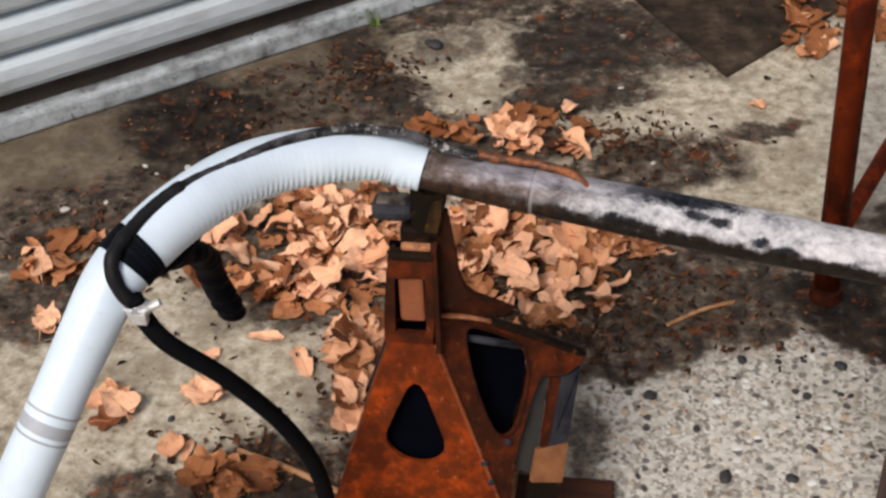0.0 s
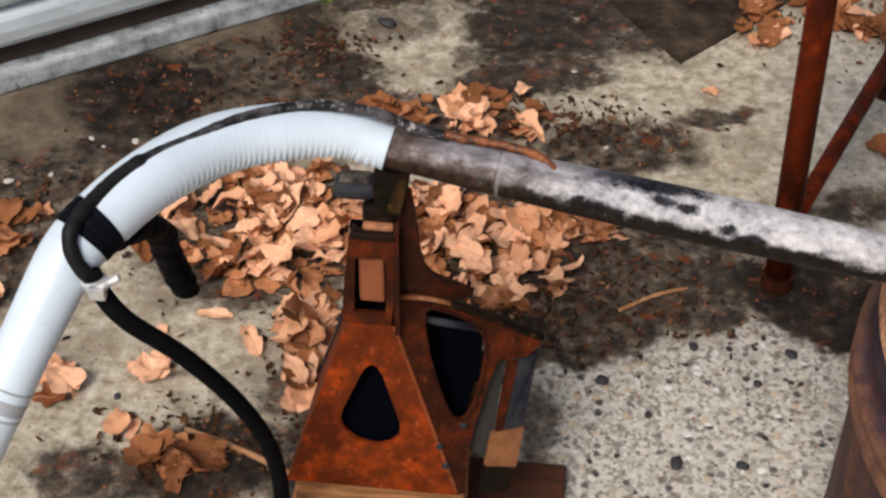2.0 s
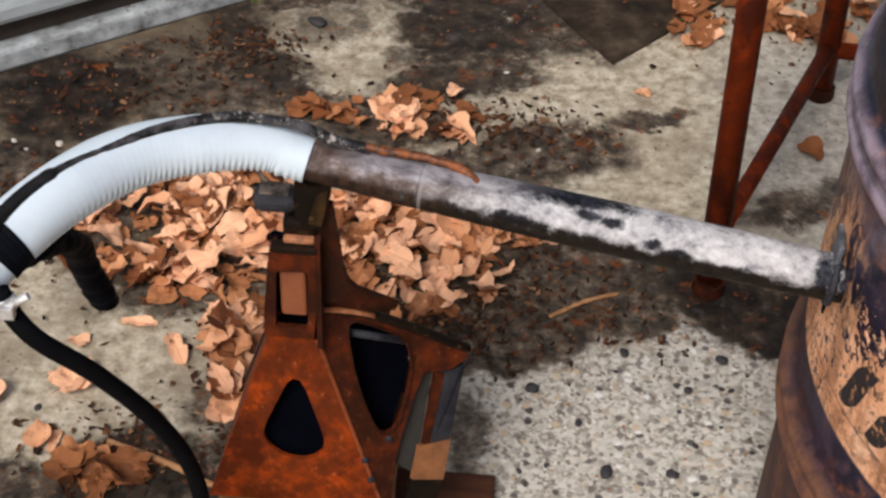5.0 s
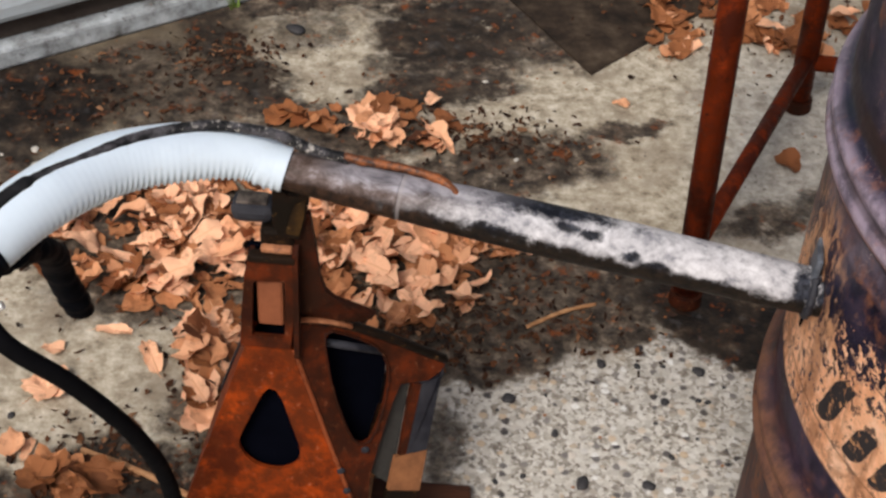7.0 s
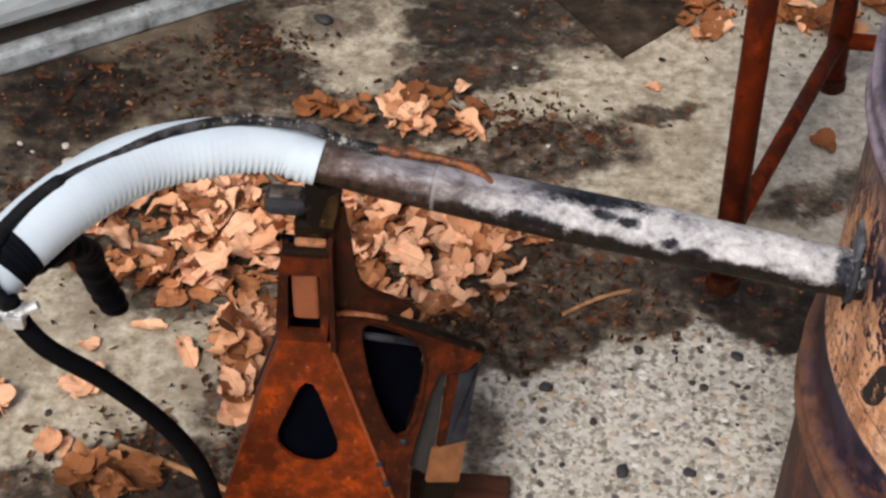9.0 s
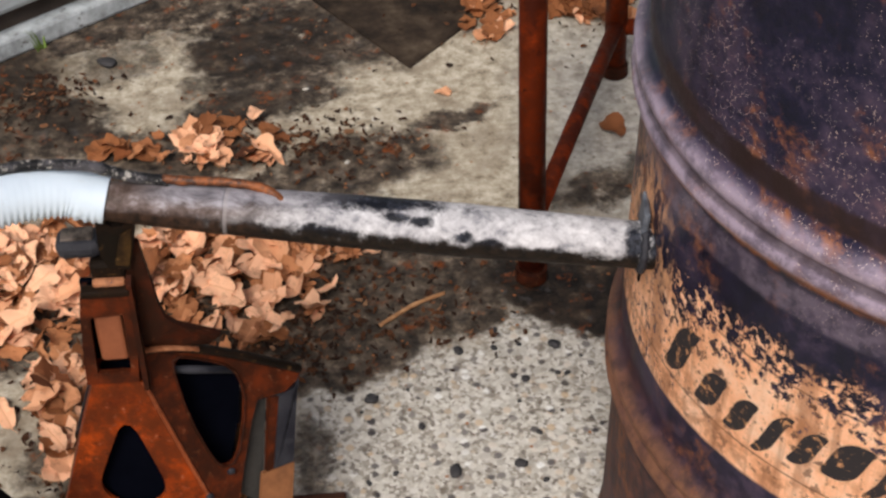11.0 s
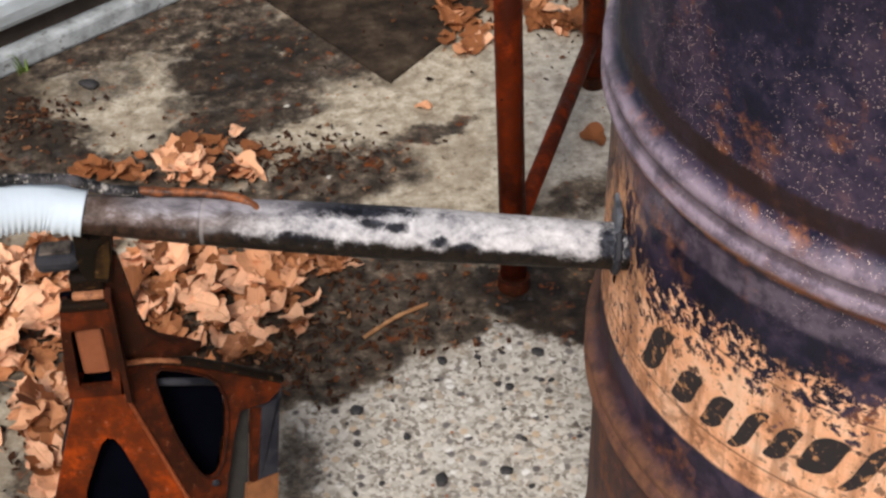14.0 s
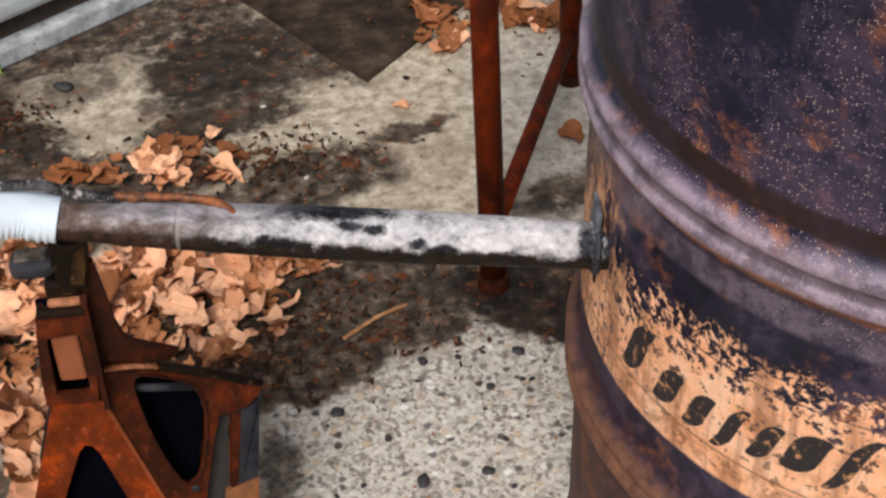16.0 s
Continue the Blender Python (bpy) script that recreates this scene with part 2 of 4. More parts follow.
def pipe_material():
    # object x runs along the pipe: brown scale near the hose, then ash-white steel with black burns
    s = Shade("heat_scaled_steel", .5, 0, .2)
    x, y, z = s.xyz()
    n = s.noise(48, 6, .68, s.v("MULTIPLY", s.pos, (.7, 1, 1)), warp=.4)
    grain = s.noise(150, 5, .7)
    ash = s.ramp(s.m("ADD", s.m("MULTIPLY", n, .62), s.m("MULTIPLY", grain, .42)), [(.33, (.05, .055, .075)), (.41, (.22, .22, .245)), (.50, (.45, .44, .46)), (.60, (.64, .63, .65)), (.72, (.84, .83, .85))])
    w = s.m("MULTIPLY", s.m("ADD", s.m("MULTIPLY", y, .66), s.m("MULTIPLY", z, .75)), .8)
    burn = None
    ragged = s.m("MULTIPLY", s.m("SUBTRACT", s.noise(70, 6, .75), .5), 2.6)
    for at, half, side, deep in ((.168, .030, -.0085, .005), (.205, .060, .0140, .0070), (.222, .012, .004, .0035), (.272, .009, -.005, .004), (.292, .012, -.008, .004), (.240, .010, .003, .004), (.400, .008, .0, .016), (.421, .014, .0, .05), (.335, .026, -.011, .004), (.120, .014, -.010, .004)):
        u, k = s.m("DIVIDE", s.m("SUBTRACT", x, at), half), s.m("DIVIDE", s.m("SUBTRACT", w, side), deep)
        d = s.m("SQRT", s.m("ADD", s.m("MULTIPLY", u, u), s.m("MULTIPLY", k, k)))
        one = s.fit(s.m("ADD", d, ragged), 1.25, .55)
        burn = one if burn is None else s.m("MAXIMUM", burn, one)
    c = s.mix(burn, ash, s.mix(s.fit(grain, .45, .7), (.006, .007, .012), (.05, .055, .075)))
    # underside darkened: shade painted into the steel's colour
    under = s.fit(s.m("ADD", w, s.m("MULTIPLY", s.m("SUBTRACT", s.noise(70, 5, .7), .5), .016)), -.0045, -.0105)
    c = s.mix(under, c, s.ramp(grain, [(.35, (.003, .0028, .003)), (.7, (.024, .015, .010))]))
    brown = s.ramp(s.m("ADD", s.m("MULTIPLY", n, .7), s.m("MULTIPLY", grain, .3)), [(.34, (.022, .013, .010)), (.46, (.07, .045, .036)), (.56, (.155, .115, .105)), (.68, (.42, .38, .40))])
    # lower side of the brown scale darkened as shade too
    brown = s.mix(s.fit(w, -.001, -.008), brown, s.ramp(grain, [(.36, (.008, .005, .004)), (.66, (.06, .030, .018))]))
    # lilac highlight painted along the sleeve's upper side
    brown = s.mix(s.m("MULTIPLY", s.fit(x, .015, .06), s.fit(s.m("ADD", w, s.m("MULTIPLY", s.m("SUBTRACT", n, .5), .02)), -.001, .007, 0, .7)), brown, s.ramp(n, [(.36, (.14, .135, .16)), (.6, (.42, .41, .46))]))
    reach = s.m("ADD", s.m("ADD", x, s.m("MULTIPLY", w, -2.2)), s.m("MULTIPLY", s.m("SUBTRACT", n, .5), .07))
    c = s.mix(s.fit(reach, .175, .085), c, brown)
    seam = s.m("MULTIPLY", s.fit(s.m("ABSOLUTE", s.m("SUBTRACT", x, .0935)), .0022, .0008), .5)
    c = s.mix(seam, c, (.34, .31, .31))
    s.put("Base Color", c)
    s.put("Roughness", s.fit(n, .3, .7, .42, .68))
    return s.bump(grain, .4, .0012).mat


def drum_material():
    s = Shade("rusted_drum_steel", .5, .1, .36)
    x, y, z = s.xyz()
    n = s.noise(9, 6, .7)
    f = s.noise(70, 6, .75)
    c = s.ramp(s.m("ADD", s.m("MULTIPLY", n, .6), s.m("MULTIPLY", f, .4)), [(.38, (.0025, .0045, .016)), (.46, (.010, .0095, .031)), (.55, (.047, .034, .066)), (.67, (.13, .074, .096))])
    rust = s.m("MULTIPLY", s.fit(s.noise(12, 6, .75, warp=.5), .52, .68), s.fit(f, .40, .56))
    c = s.mix(rust, c, s.mix(s.noise(40, 3), (.17, .06, .028), (.38, .13, .034)))
    low = s.fit(s.m("ADD", z, s.m("MULTIPLY", s.m("SUBTRACT", n, .5), .12)), .36, .26)
    c = s.mix(s.m("MULTIPLY", low, .62), c, s.ramp(s.m("ADD", s.m("MULTIPLY", f, .6), s.m("MULTIPLY", s.noise(24, 5, .7, s.v("MULTIPLY", s.pos, (1.5, 1.5, .3))), .4)), [(.40, (.035, .018, .014)), (.50, (.11, .045, .024)), (.62, (.25, .095, .038))]))
    lip = None
    for at in (.565, .270):
        one = s.fit(s.m("ABSOLUTE", s.m("SUBTRACT", s.m("ADD", z, s.m("MULTIPLY", s.m("SUBTRACT", f, .5), .014)), at)), .010, .004)
        lip = one if lip is None else s.m("MAXIMUM", lip, one)
    c = s.mix(s.m("MULTIPLY", lip, s.fit(s.noise(40, 4), .4, .55, .5, 1)), c, (.30, .095, .022))
    # sky sheen on the upper hoop's ridges, painted as pale lilac
    ridge_sheen = s.fit(s.m("ABSOLUTE", s.m("SUBTRACT", z, .587)), .021, .013)
    worn_low = s.fit(s.m("ABSOLUTE", s.m("SUBTRACT", z, .291)), .026, .014)
    c = s.mix(s.m("MULTIPLY", worn_low, s.fit(s.noise(45, 6, .75), .36, .60, .25, .9)), c, (.23, .105, .06))
    c = s.mix(s.m("MULTIPLY", ridge_sheen, s.fit(s.noise(42, 6, .75), .36, .60, .3, .9)), c, (.41, .33, .42))
    # shade line above the hoop and in its groove, painted dark maroon
    crease_shade = s.m("MAXIMUM", s.fit(s.m("ABSOLUTE", s.m("SUBTRACT", s.m("ADD", z, s.m("MULTIPLY", s.m("SUBTRACT", f, .5), .012)), .6205)), .012, .007), s.m("MULTIPLY", s.fit(s.m("ABSOLUTE", s.m("SUBTRACT", z, .5855)), .006, .003), .62))
    c = s.mix(s.m("MULTIPLY", crease_shade, s.fit(s.noise(30, 4), .35, .55, .75, 1)), c, (.020, .009, .009))
    # paler lavender band below the lip, in the colour only
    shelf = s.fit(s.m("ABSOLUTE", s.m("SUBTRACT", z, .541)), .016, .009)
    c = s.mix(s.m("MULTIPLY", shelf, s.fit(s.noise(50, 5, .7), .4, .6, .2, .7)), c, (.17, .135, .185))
    # worn pale orange label band
    wav = s.m("MULTIPLY", s.m("SUBTRACT", s.noise(22, 6, .8), .5), .05)
    zz = s.m("ADD", z, wav)
    top = s.fit(zz, .502, .490)
    bot = s.fit(s.m("ADD", z, s.m("MULTIPLY", wav, .1)), .356, .360)
    band = s.m("MULTIPLY", top, bot)
    worn = s.m("ADD", s.m("ADD", s.m("MULTIPLY", s.noise(85, 5, .72), .6), s.m("MULTIPLY", s.noise(210, 4, .7), .4)), s.fit(z, .43, .50, 0, .13))
    worn = s.m("ADD", worn, s.fit(s.m("ADD", x, s.m("MULTIPLY", s.m("SUBTRACT", n, .5), .03)), -.262, -.283, 0, .085))
    worn = s.m("SUBTRACT", worn, s.fit(z, .46, .40, 0, .04))
    band = s.m("MULTIPLY", band, s.fit(worn, .615, .572))
    paint = s.ramp(s.noise(28, 5, .7), [(.3, (.70, .31, .15)), (.5, (.92, .49, .285)), (.7, (.96, .64, .45))])
    line = s.m("MAXIMUM", s.fit(s.m("ABSOLUTE", s.m("SUBTRACT", z, .470)), .0012, .0006), s.fit(s.m("ABSOLUTE", s.m("SUBTRACT", z, .385)), .0012, .0006))
    paint = s.mix(s.m("MULTIPLY", line, .75), paint, (.10, .05, .03))
    streak = s.fit(s.noise(24, 4, .65, s.v("MULTIPLY", s.pos, (1.6, 1.6, .16))), .50, .62)
    smudge = s.m("MULTIPLY", s.fit(s.noise(20, 6, .74, s.v("ADD", s.pos, (4, 9, 2))), .50, .63), .55)
    paint = s.mix(smudge, paint, (.50, .21, .09))
    pit = s.m("MULTIPLY", s.fit(s.noise(105, 4, .62), .565, .60), s.fit(z, .38, .47, .6, 1))
    paint = s.mix(pit, paint, (.03, .022, .025))
    grime = s.m("MULTIPLY", s.fit(z, .392, .380), s.fit(s.noise(34, 5, .72), .46, .60))
    paint = s.mix(s.m("MULTIPLY", grime, .6), paint, (.30, .125, .055))
    paint = s.mix(s.m("MULTIPLY", streak, .55), paint, (.24, .10, .045))
    paint = s.mix(s.fit(s.noise(260, 4, .7), .55, .75, 0, .55), paint, (.30, .12, .05))
    c = s.mix(band, c, paint)
    strands = s.m("MULTIPLY", s.fit(s.m("ADD", x, s.m("MULTIPLY", s.m("SUBTRACT", s.noise(26, 4), .5), .03)), -.278, -.287), s.m("MULTIPLY", s.fit(z, .40, .45), s.fit(z, .56, .50)))
    strands = s.m("MULTIPLY", strands, s.fit(s.noise(75, 6, .75, s.v("MULTIPLY", s.pos, (1, 1, .5))), .46, .54))
    c = s.mix(strands, c, s.mix(f, (.60, .27, .11), (.80, .46, .28)))
    dots = s.m("MULTIPLY", s.fit(s.cells(500)[0], .25, .12), s.fit(s.noise(9, 5, .7), .38, .56))
    dots = s.m("MULTIPLY", dots, s.fit(s.noise(240, 2), .46, .52))
    dots = s.m("MULTIPLY", s.m("MULTIPLY", dots, s.fit(z, .50, .56)), s.m("SUBTRACT", 1, crease_shade))
    c = s.mix(dots, c, s.mix(s.noise(90, 2), (.95, .86, .82), (.75, .46, .28)))
    s.put("Base Color", c)
    s.put("Roughness", s.m("ADD", s.fit(f, .3, .7, .28, .48), s.m("MAXIMUM", s.m("MULTIPLY", band, .3), s.fit(z, .34, .28, 0, .35))))
    return s.bump(s.m("ADD", f, s.m("ADD", s.m("MULTIPLY", dots, 1.5), s.m("MULTIPLY", band, .3))), .35, .0015).mat


def slab_material():
    s = Shade("brown_stained_slab", .85, spec=.2).geo()
    c = s.ramp(s.noise(16, 6, .68), [(.34, (.008, .0055, .004)), (.5, (.036, .024, .016)), (.62, (.070, .050, .033)), (.75, (.13, .10, .075))])
    return s.put("Base Color", c).bump(s.noise(110, 5, .75), .5, .002).mat


def mark_material():
    s = Shade("worn_black_paint", .65)
    c = s.mix(s.fit(s.noise(130, 5, .75), .56, .63), (.016, .013, .016), (.56, .27, .12))
    return s.put("Base Color", c).mat


def tube_material():
    s = Shade("sooty_tube", .6, spec=.25)
    upper = s.fit(s.xyz()[0], -.19, -.13)
    c = s.mix(s.m("MULTIPLY", upper, s.fit(s.noise(60, 5, .7), .42, .64)), (.005, .005, .006), (.085, .08, .088))
    c = s.mix(s.m("MULTIPLY", s.fit(s.xyz()[0], -.10, -.03), s.fit(s.noise(140, 5, .75), .54, .63, 0, .9)), c, (.46, .43, .39))
    return s.put("Base Color", c).bump(s.noise(250, 3), .4, .001).mat


def plain(name, color, rough=.6, metal=0.0, vary=.25, scale=60, bump=.25):
    s = Shade(name, rough, metal, .02 if max(color) < .02 else .4)
    n = s.noise(scale, 5, .65)
    s.put("Base Color", s.mix(n, tuple(min(1, v * (1 + vary)) for v in color), tuple(v * (1 - vary) for v in color)))
    s.put("Roughness", s.fit(n, .3, .7, max(.05, rough - .1), min(1, rough + .1)))
    return s.bump(s.noise(scale * 4, 4, .7), bump, .001).mat


def hose_material():
    s = Shade("white_pvc", .38, spec=.5)
    c = s.mix(s.fit(s.noise(14, 4), .4, .7), (.69, .80, .90), (.61, .71, .81))
    c = s.mix(s.m("MULTIPLY", s.fit(s.noise(90, 5, .7), .62, .78), .5), c, (.45, .43, .40))
    return s.put("Base Color", c).bump(s.noise(120, 3), .1, .0006).mat


def door_material():
    s = Shade("white_slat_paint", .5)
    n = s.noise(6, 5, .7, s.v("MULTIPLY", s.pos, (1, 1, 5)))
    c = s.mix(s.fit(n, .4, .75), (.61, .69, .74), (.40, .44, .46))
    return s.put("Base Color", c).bump(s.noise(120, 4), .15, .001).mat


def sill_material():
    s = Shade("weathered_sill", .8, spec=.3).geo()
    n = s.noise(20, 6, .72)
    c = s.ramp(n, [(.32, (.10, .10, .095)), (.45, (.30, .32, .33)), (.56, (.44, .48, .50)), (.70, (.60, .64, .66))])
    c = s.mix(s.fit(s.noise(38, 5, .75, s.v("ADD", s.pos, (3, 3, 3))), .58, .68, 0, .85), c, (.06, .045, .032))
    c = s.mix(s.fit(s.noise(30, 4, .7, s.v("ADD", s.pos, (8, 1, 2))), .66, .74, 0, .8), c, (.28, .09, .02))
    return s.put("Base Color", c).bump(n, .5, .002).mat


def wood_material(name, a, b):
    s = Shade(name, .75, spec=.3)
    v = s.v("MULTIPLY", s.pos, (1, 9, 9))
    n = s.noise(16, 5, .65, v, warp=.5)
    c = s.mix(s.fit(n, .35, .65), a, b)
    c = s.mix(s.fit(s.noise(22, 4), .58, .72), c, tuple(k * .35 for k in a))
    return s.put("Base Color", c).bump(n, .4, .0015).mat


MAT = {
    "ground": ground_material(),
    "leaf": leaf_material("dry_tan_leaf", (.92, .515, .315), (.66, .31, .155), (.16, .045, .014)),
    "leaf_dark": leaf_material("wet_brown_leaf", (.30, .11, .04), (.20, .07, .025), (.08, .028, .012)),
    "leaf_pile": leaf_material("heaped_brown_leaf", (.52, .22, .095), (.22, .07, .023), (.04, .012, .005), True),
    "litter": litter_material(),
    "orange": rusty_paint("rusty_orange_paint", (.34, .047, .003), (.10, .019, .004), (.32, .10, .045), .55),
    "orange_dull": rusty_paint("dull_rusty_paint", (.125, .021, .004), (.032, .008, .003), (.18, .065, .03), .6),
    "web_red": rusty_paint("dark_red_paint", (.062, .0115, .003), (.022, .0065, .003), (.11, .04, .018), .5),
    "frame_red": rusty_paint("red_oxide_paint", (.21, .026, .002), (.09, .012, .002), (.18, .034, .008), .4),
    "dark_steel": steel_material("blue_black_steel", (.005, .006, .013), (.030, .030, .038), .62, .05),
    "flange": steel_material("blue_grey_steel", (.06, .07, .09), (.20, .22, .26), .5, .3),
    # near-black that stands for shade inside hollow parts
    "core": plain("inner_shade_black", (.0016, .002, .0045), .9, 0, .5, 30),
    "saddle": rusty_paint("dark_rust", (.016, .007, .003), (.006, .004, .0025), (.13, .066, .022), .6),
    "grey_steel": steel_material("worn_grey_steel", (.03, .023, .02), (.20, .16, .135), .4, .5),
    "rust_bar": plain("rust_pink_steel", (.27, .085, .036), .6, .1, .5, 40),
    "pipe": pipe_material(),
    "chrome": steel_material("bright_clamp_steel", (.60, .60, .60), (.88, .88, .88), .35, .6),
    "copper": steel_material("burnt_copper", (.018, .007, .004), (.32, .10, .03), .5, .2, 110),
    "rubber": plain("black_rubber", (.006, .006, .007), .7, 0, .3, 80),
    "tube": tube_material(),
    "tape": plain("black_tape", (.005, .006, .009), .6, 0, .3, 50, .5),
    "hose": hose_material(),
    "ring": plain("grey_print", (.40, .42, .46), .5),
    "drum": drum_material(),
    "mark": mark_material(),
    "door": door_material(),
    "sill": sill_material(),
    # dark brown that stands for the shadow under the lowest slat
    "gap": plain("shadow_gap_brown", (.05, .036, .028), .8, 0, .5, 30),
    "wall": plain("grey_render", (.42, .40, .38), .85, 0, .2, 10),
    "slab": slab_material(),
    "plank": wood_material("brown_stained_timber", (.075, .024, .009), (.040, .013, .006)),
    "foot": plain("scuffed_tan_steel", (.24, .095, .036), .7, 0, .75, 45, .5),
    "worn": rusty_paint("bright_tan_edge", (.46, .20, .10), (.16, .05, .02), (.04, .04, .055), .5),
    "strut": plain("dull_grey_steel", (.040, .037, .033), .7, .1, .5, 50),
    "gold": rusty_paint("olive_highlight", (.085, .042, .010), (.020, .010, .004), (.18, .10, .035), .5),
    "seam": rusty_paint("rubbed_orange_paint", (.36, .09, .03), (.20, .05, .018), (.46, .25, .15), .5),
    "timber": wood_material("weathered_timber", (.40, .19, .075), (.20, .085, .032)),
    "twig": wood_material("dry_twig", (.50, .27, .13), (.30, .14, .06)),
    "pebble": plain("dark_pebble", (.035, .033, .035), .6, 0, .5, 90),
    "pebble_pale": plain("pale_pebble", (.55, .52, .46), .7, 0, .25, 90),
    "grass": plain("green_blade", (.16, .24, .045), .5, 0, .3, 60),
}


# ---- mesh helpers ----
def mesh_of(name, bm, material, smooth=False):
    me = bpy.data.meshes.new(name)
    bmesh.ops.recalc_face_normals(bm, faces=bm.faces)
    bm.to_mesh(me)
    bm.free()
    if smooth:
        for p in me.polygons:
            p.use_smooth = True
    me.materials.append(MAT[material])
    return me


def part(name, bm, material, parent=None, label="", smooth=False):
    ob = new(name, mesh_of(name, bm, material, smooth))
    if parent is not None:
        ob.parent = parent
        ob.matrix_parent_inverse = parent.matrix_basis.inverted()
    return tagged(ob, label)


def thing(name, label, category, group="", at=(0, 0, 0)):
    ob = new(name)
    ob.empty_display_size = 0.05
    ob.matrix_basis = Matrix.Translation(at)
    return tagged(ob, label, category, group)


def box(x0, x1, y0, y1, z0, z1, bevel=0.002, m=None):
    bm = bmesh.new()
    bmesh.ops.create_cube(bm, size=1)
    for v in bm.verts:
        v.co = Vector(((x0 + x1) / 2 + v.co.x * (x1 - x0), (y0 + y1) / 2 + v.co.y * (y1 - y0), (z0 + z1) / 2 + v.co.z * (z1 - z0)))
    if bevel:
        bmesh.ops.bevel(bm, geom=bm.edges[:], offset=bevel, segments=2, affect="EDGES", profile=0.5)
    if m is not None:
        bm.transform(m)
    return bm


def spline(points, step):
    """Even points along a smooth curve through the given ones."""
    p = [Vector(q) for q in points]
    p = [p[0] * 2 - p[1], *p, p[-1] * 2 - p[-2]]
    fine = []
    for i in range(1, len(p) - 2):
        a, b, c, d = p[i - 1:i + 3]
        for k in range(24):
            t = k / 24
            fine.append(0.5 * ((2 * b) + (c - a) * t + (2 * a - 5 * b + 4 * c - d) * t * t + (3 * b - a - 3 * c + d) * t ** 3))
    fine.append(p[-2])
    out, left = [fine[0]], step
    for a, b in zip(fine, fine[1:]):
        n = (b - a).length
        while n > 0 and left <= n:
            a = a + (b - a) * (left / n)
            n, left = (b - a).length, step
            out.append(a)
        left -= n
    return out


def sweep(path, radius, seg=14, flat=1.0, caps=True, ripple=None):
    """A tube along a path; radius may be a number or a function of (index, distance)."""
    bm = bmesh.new()
    up, rings, dist = Vector((0, 0, 1)), [], 0.0
    for i, q in enumerate(path):
        d = (path[min(i + 1, len(path) - 1)] - path[max(i - 1, 0)]).normalized()
        side = d.cross(up)
        side = side.normalized() if side.length > 1e-4 else Vector((1, 0, 0))
        up = side.cross(d).normalized()
        dist += (q - path[i - 1]).length if i else 0
        r = radius(i, dist) if callable(radius) else radius
        rings.append([bm.verts.new(q + (r + (ripple(dist, a) if ripple else 0)) * (math.cos(a) * side + flat * math.sin(a) * up)) for a in (2 * math.pi * k / seg for k in range(seg))])
    for a, b in zip(rings, rings[1:]):
        for k in range(seg):
            bm.faces.new((a[k], a[(k + 1) % seg], b[(k + 1) % seg], b[k]))
    if caps:
        bm.faces.new(rings[0]), bm.faces.new(rings[-1])
    return bm


def rod(a, b, r, r2=None, seg=20, bevel=0.0):
    a, b = Vector(a), Vector(b)
    bm = bmesh.new()
    bmesh.ops.create_cone(bm, cap_ends=True, segments=seg, radius1=r, radius2=r if r2 is None else r2, depth=(b - a).length)
    if bevel:
        rim = [e for e in bm.edges if abs(e.verts[0].co.z - e.verts[1].co.z) < 1e-6]
        bmesh.ops.bevel(bm, geom=rim, offset=bevel, segments=2, affect="EDGES")
    bm.transform(Matrix.Translation((a + b) / 2) @ (b - a).to_track_quat("Z", "Y").to_matrix().to_4x4())
    return bm


def lathe(profile, seg=96):
    bm = bmesh.new()
    rings = [[bm.verts.new((r * math.cos(2 * math.pi * k / seg), r * math.sin(2 * math.pi * k / seg), z)) for k in range(seg)] for r, z in profile]
    for a, b in zip(rings, rings[1:]):
        for k in range(seg):
            bm.faces.new((a[k], a[(k + 1) % seg], b[(k + 1) % seg], b[k]))
    return bm


def ray_out(poly, c, ang):
    """Distance from c to the outline poly in the direction ang."""
    dx, dy, best = math.cos(ang), math.sin(ang), 0.0
    for (ax, ay), (bx, by) in zip(poly, poly[1:] + poly[:1]):
        ex, ey, fx, fy = bx - ax, by - ay, ax - c[0], ay - c[1]
        den = dx * ey - dy * ex
        if abs(den) < 1e-12:
            continue
        t, u = (fx * ey - fy * ex) / den, (fx * dy - fy * dx) / den
        if t > 0 and -1e-9 <= u <= 1 + 1e-9:
            best = max(best, t)
    return best


def rounded(poly, rounds=2):
    for _ in range(rounds):
        poly = [q for a, b in zip(poly, poly[1:] + poly[:1]) for q in ((a[0] * .75 + b[0] * .25, a[1] * .75 + b[1] * .25), (a[0] * .25 + b[0] * .75, a[1] * .25 + b[1] * .75))]
    return poly


def plate(outer, hole, thick, place, soft=2):
    """A flat plate with one hole, pushed to a thickness along its normal; place maps (u, v, w) to the world."""
    c = (sum(p[0] for p in hole) / len(hole), sum(p[1] for p in hole) / len(hole))
    inner = rounded(hole, soft)
    angs = sorted({round(math.atan2(p[1] - c[1], p[0] - c[0]), 5) for p in outer} | {round(-math.pi + 2 * math.pi * k / 56, 5) for k in range(56)})
    bm = bmesh.new()
    loops = []
    for poly in (outer, inner):
        for w in (0, thick):
            loops.append([bm.verts.new(place(c[0] + math.cos(a) * r, c[1] + math.sin(a) * r, w)) for a in angs for r in (ray_out(poly, c, a),)])
    of, ob_, hf, hb = loops
    n = len(angs)
    for k in range(n):
        j = (k + 1) % n
        bm.faces.new((of[k], of[j], hf[j], hf[k])), bm.faces.new((ob_[j], ob_[k], hb[k], hb[j]))
        bm.faces.new((of[j], of[k], ob_[k], ob_[j])), bm.faces.new((hf[k], hf[j], hb[j], hb[k]))
    return bm


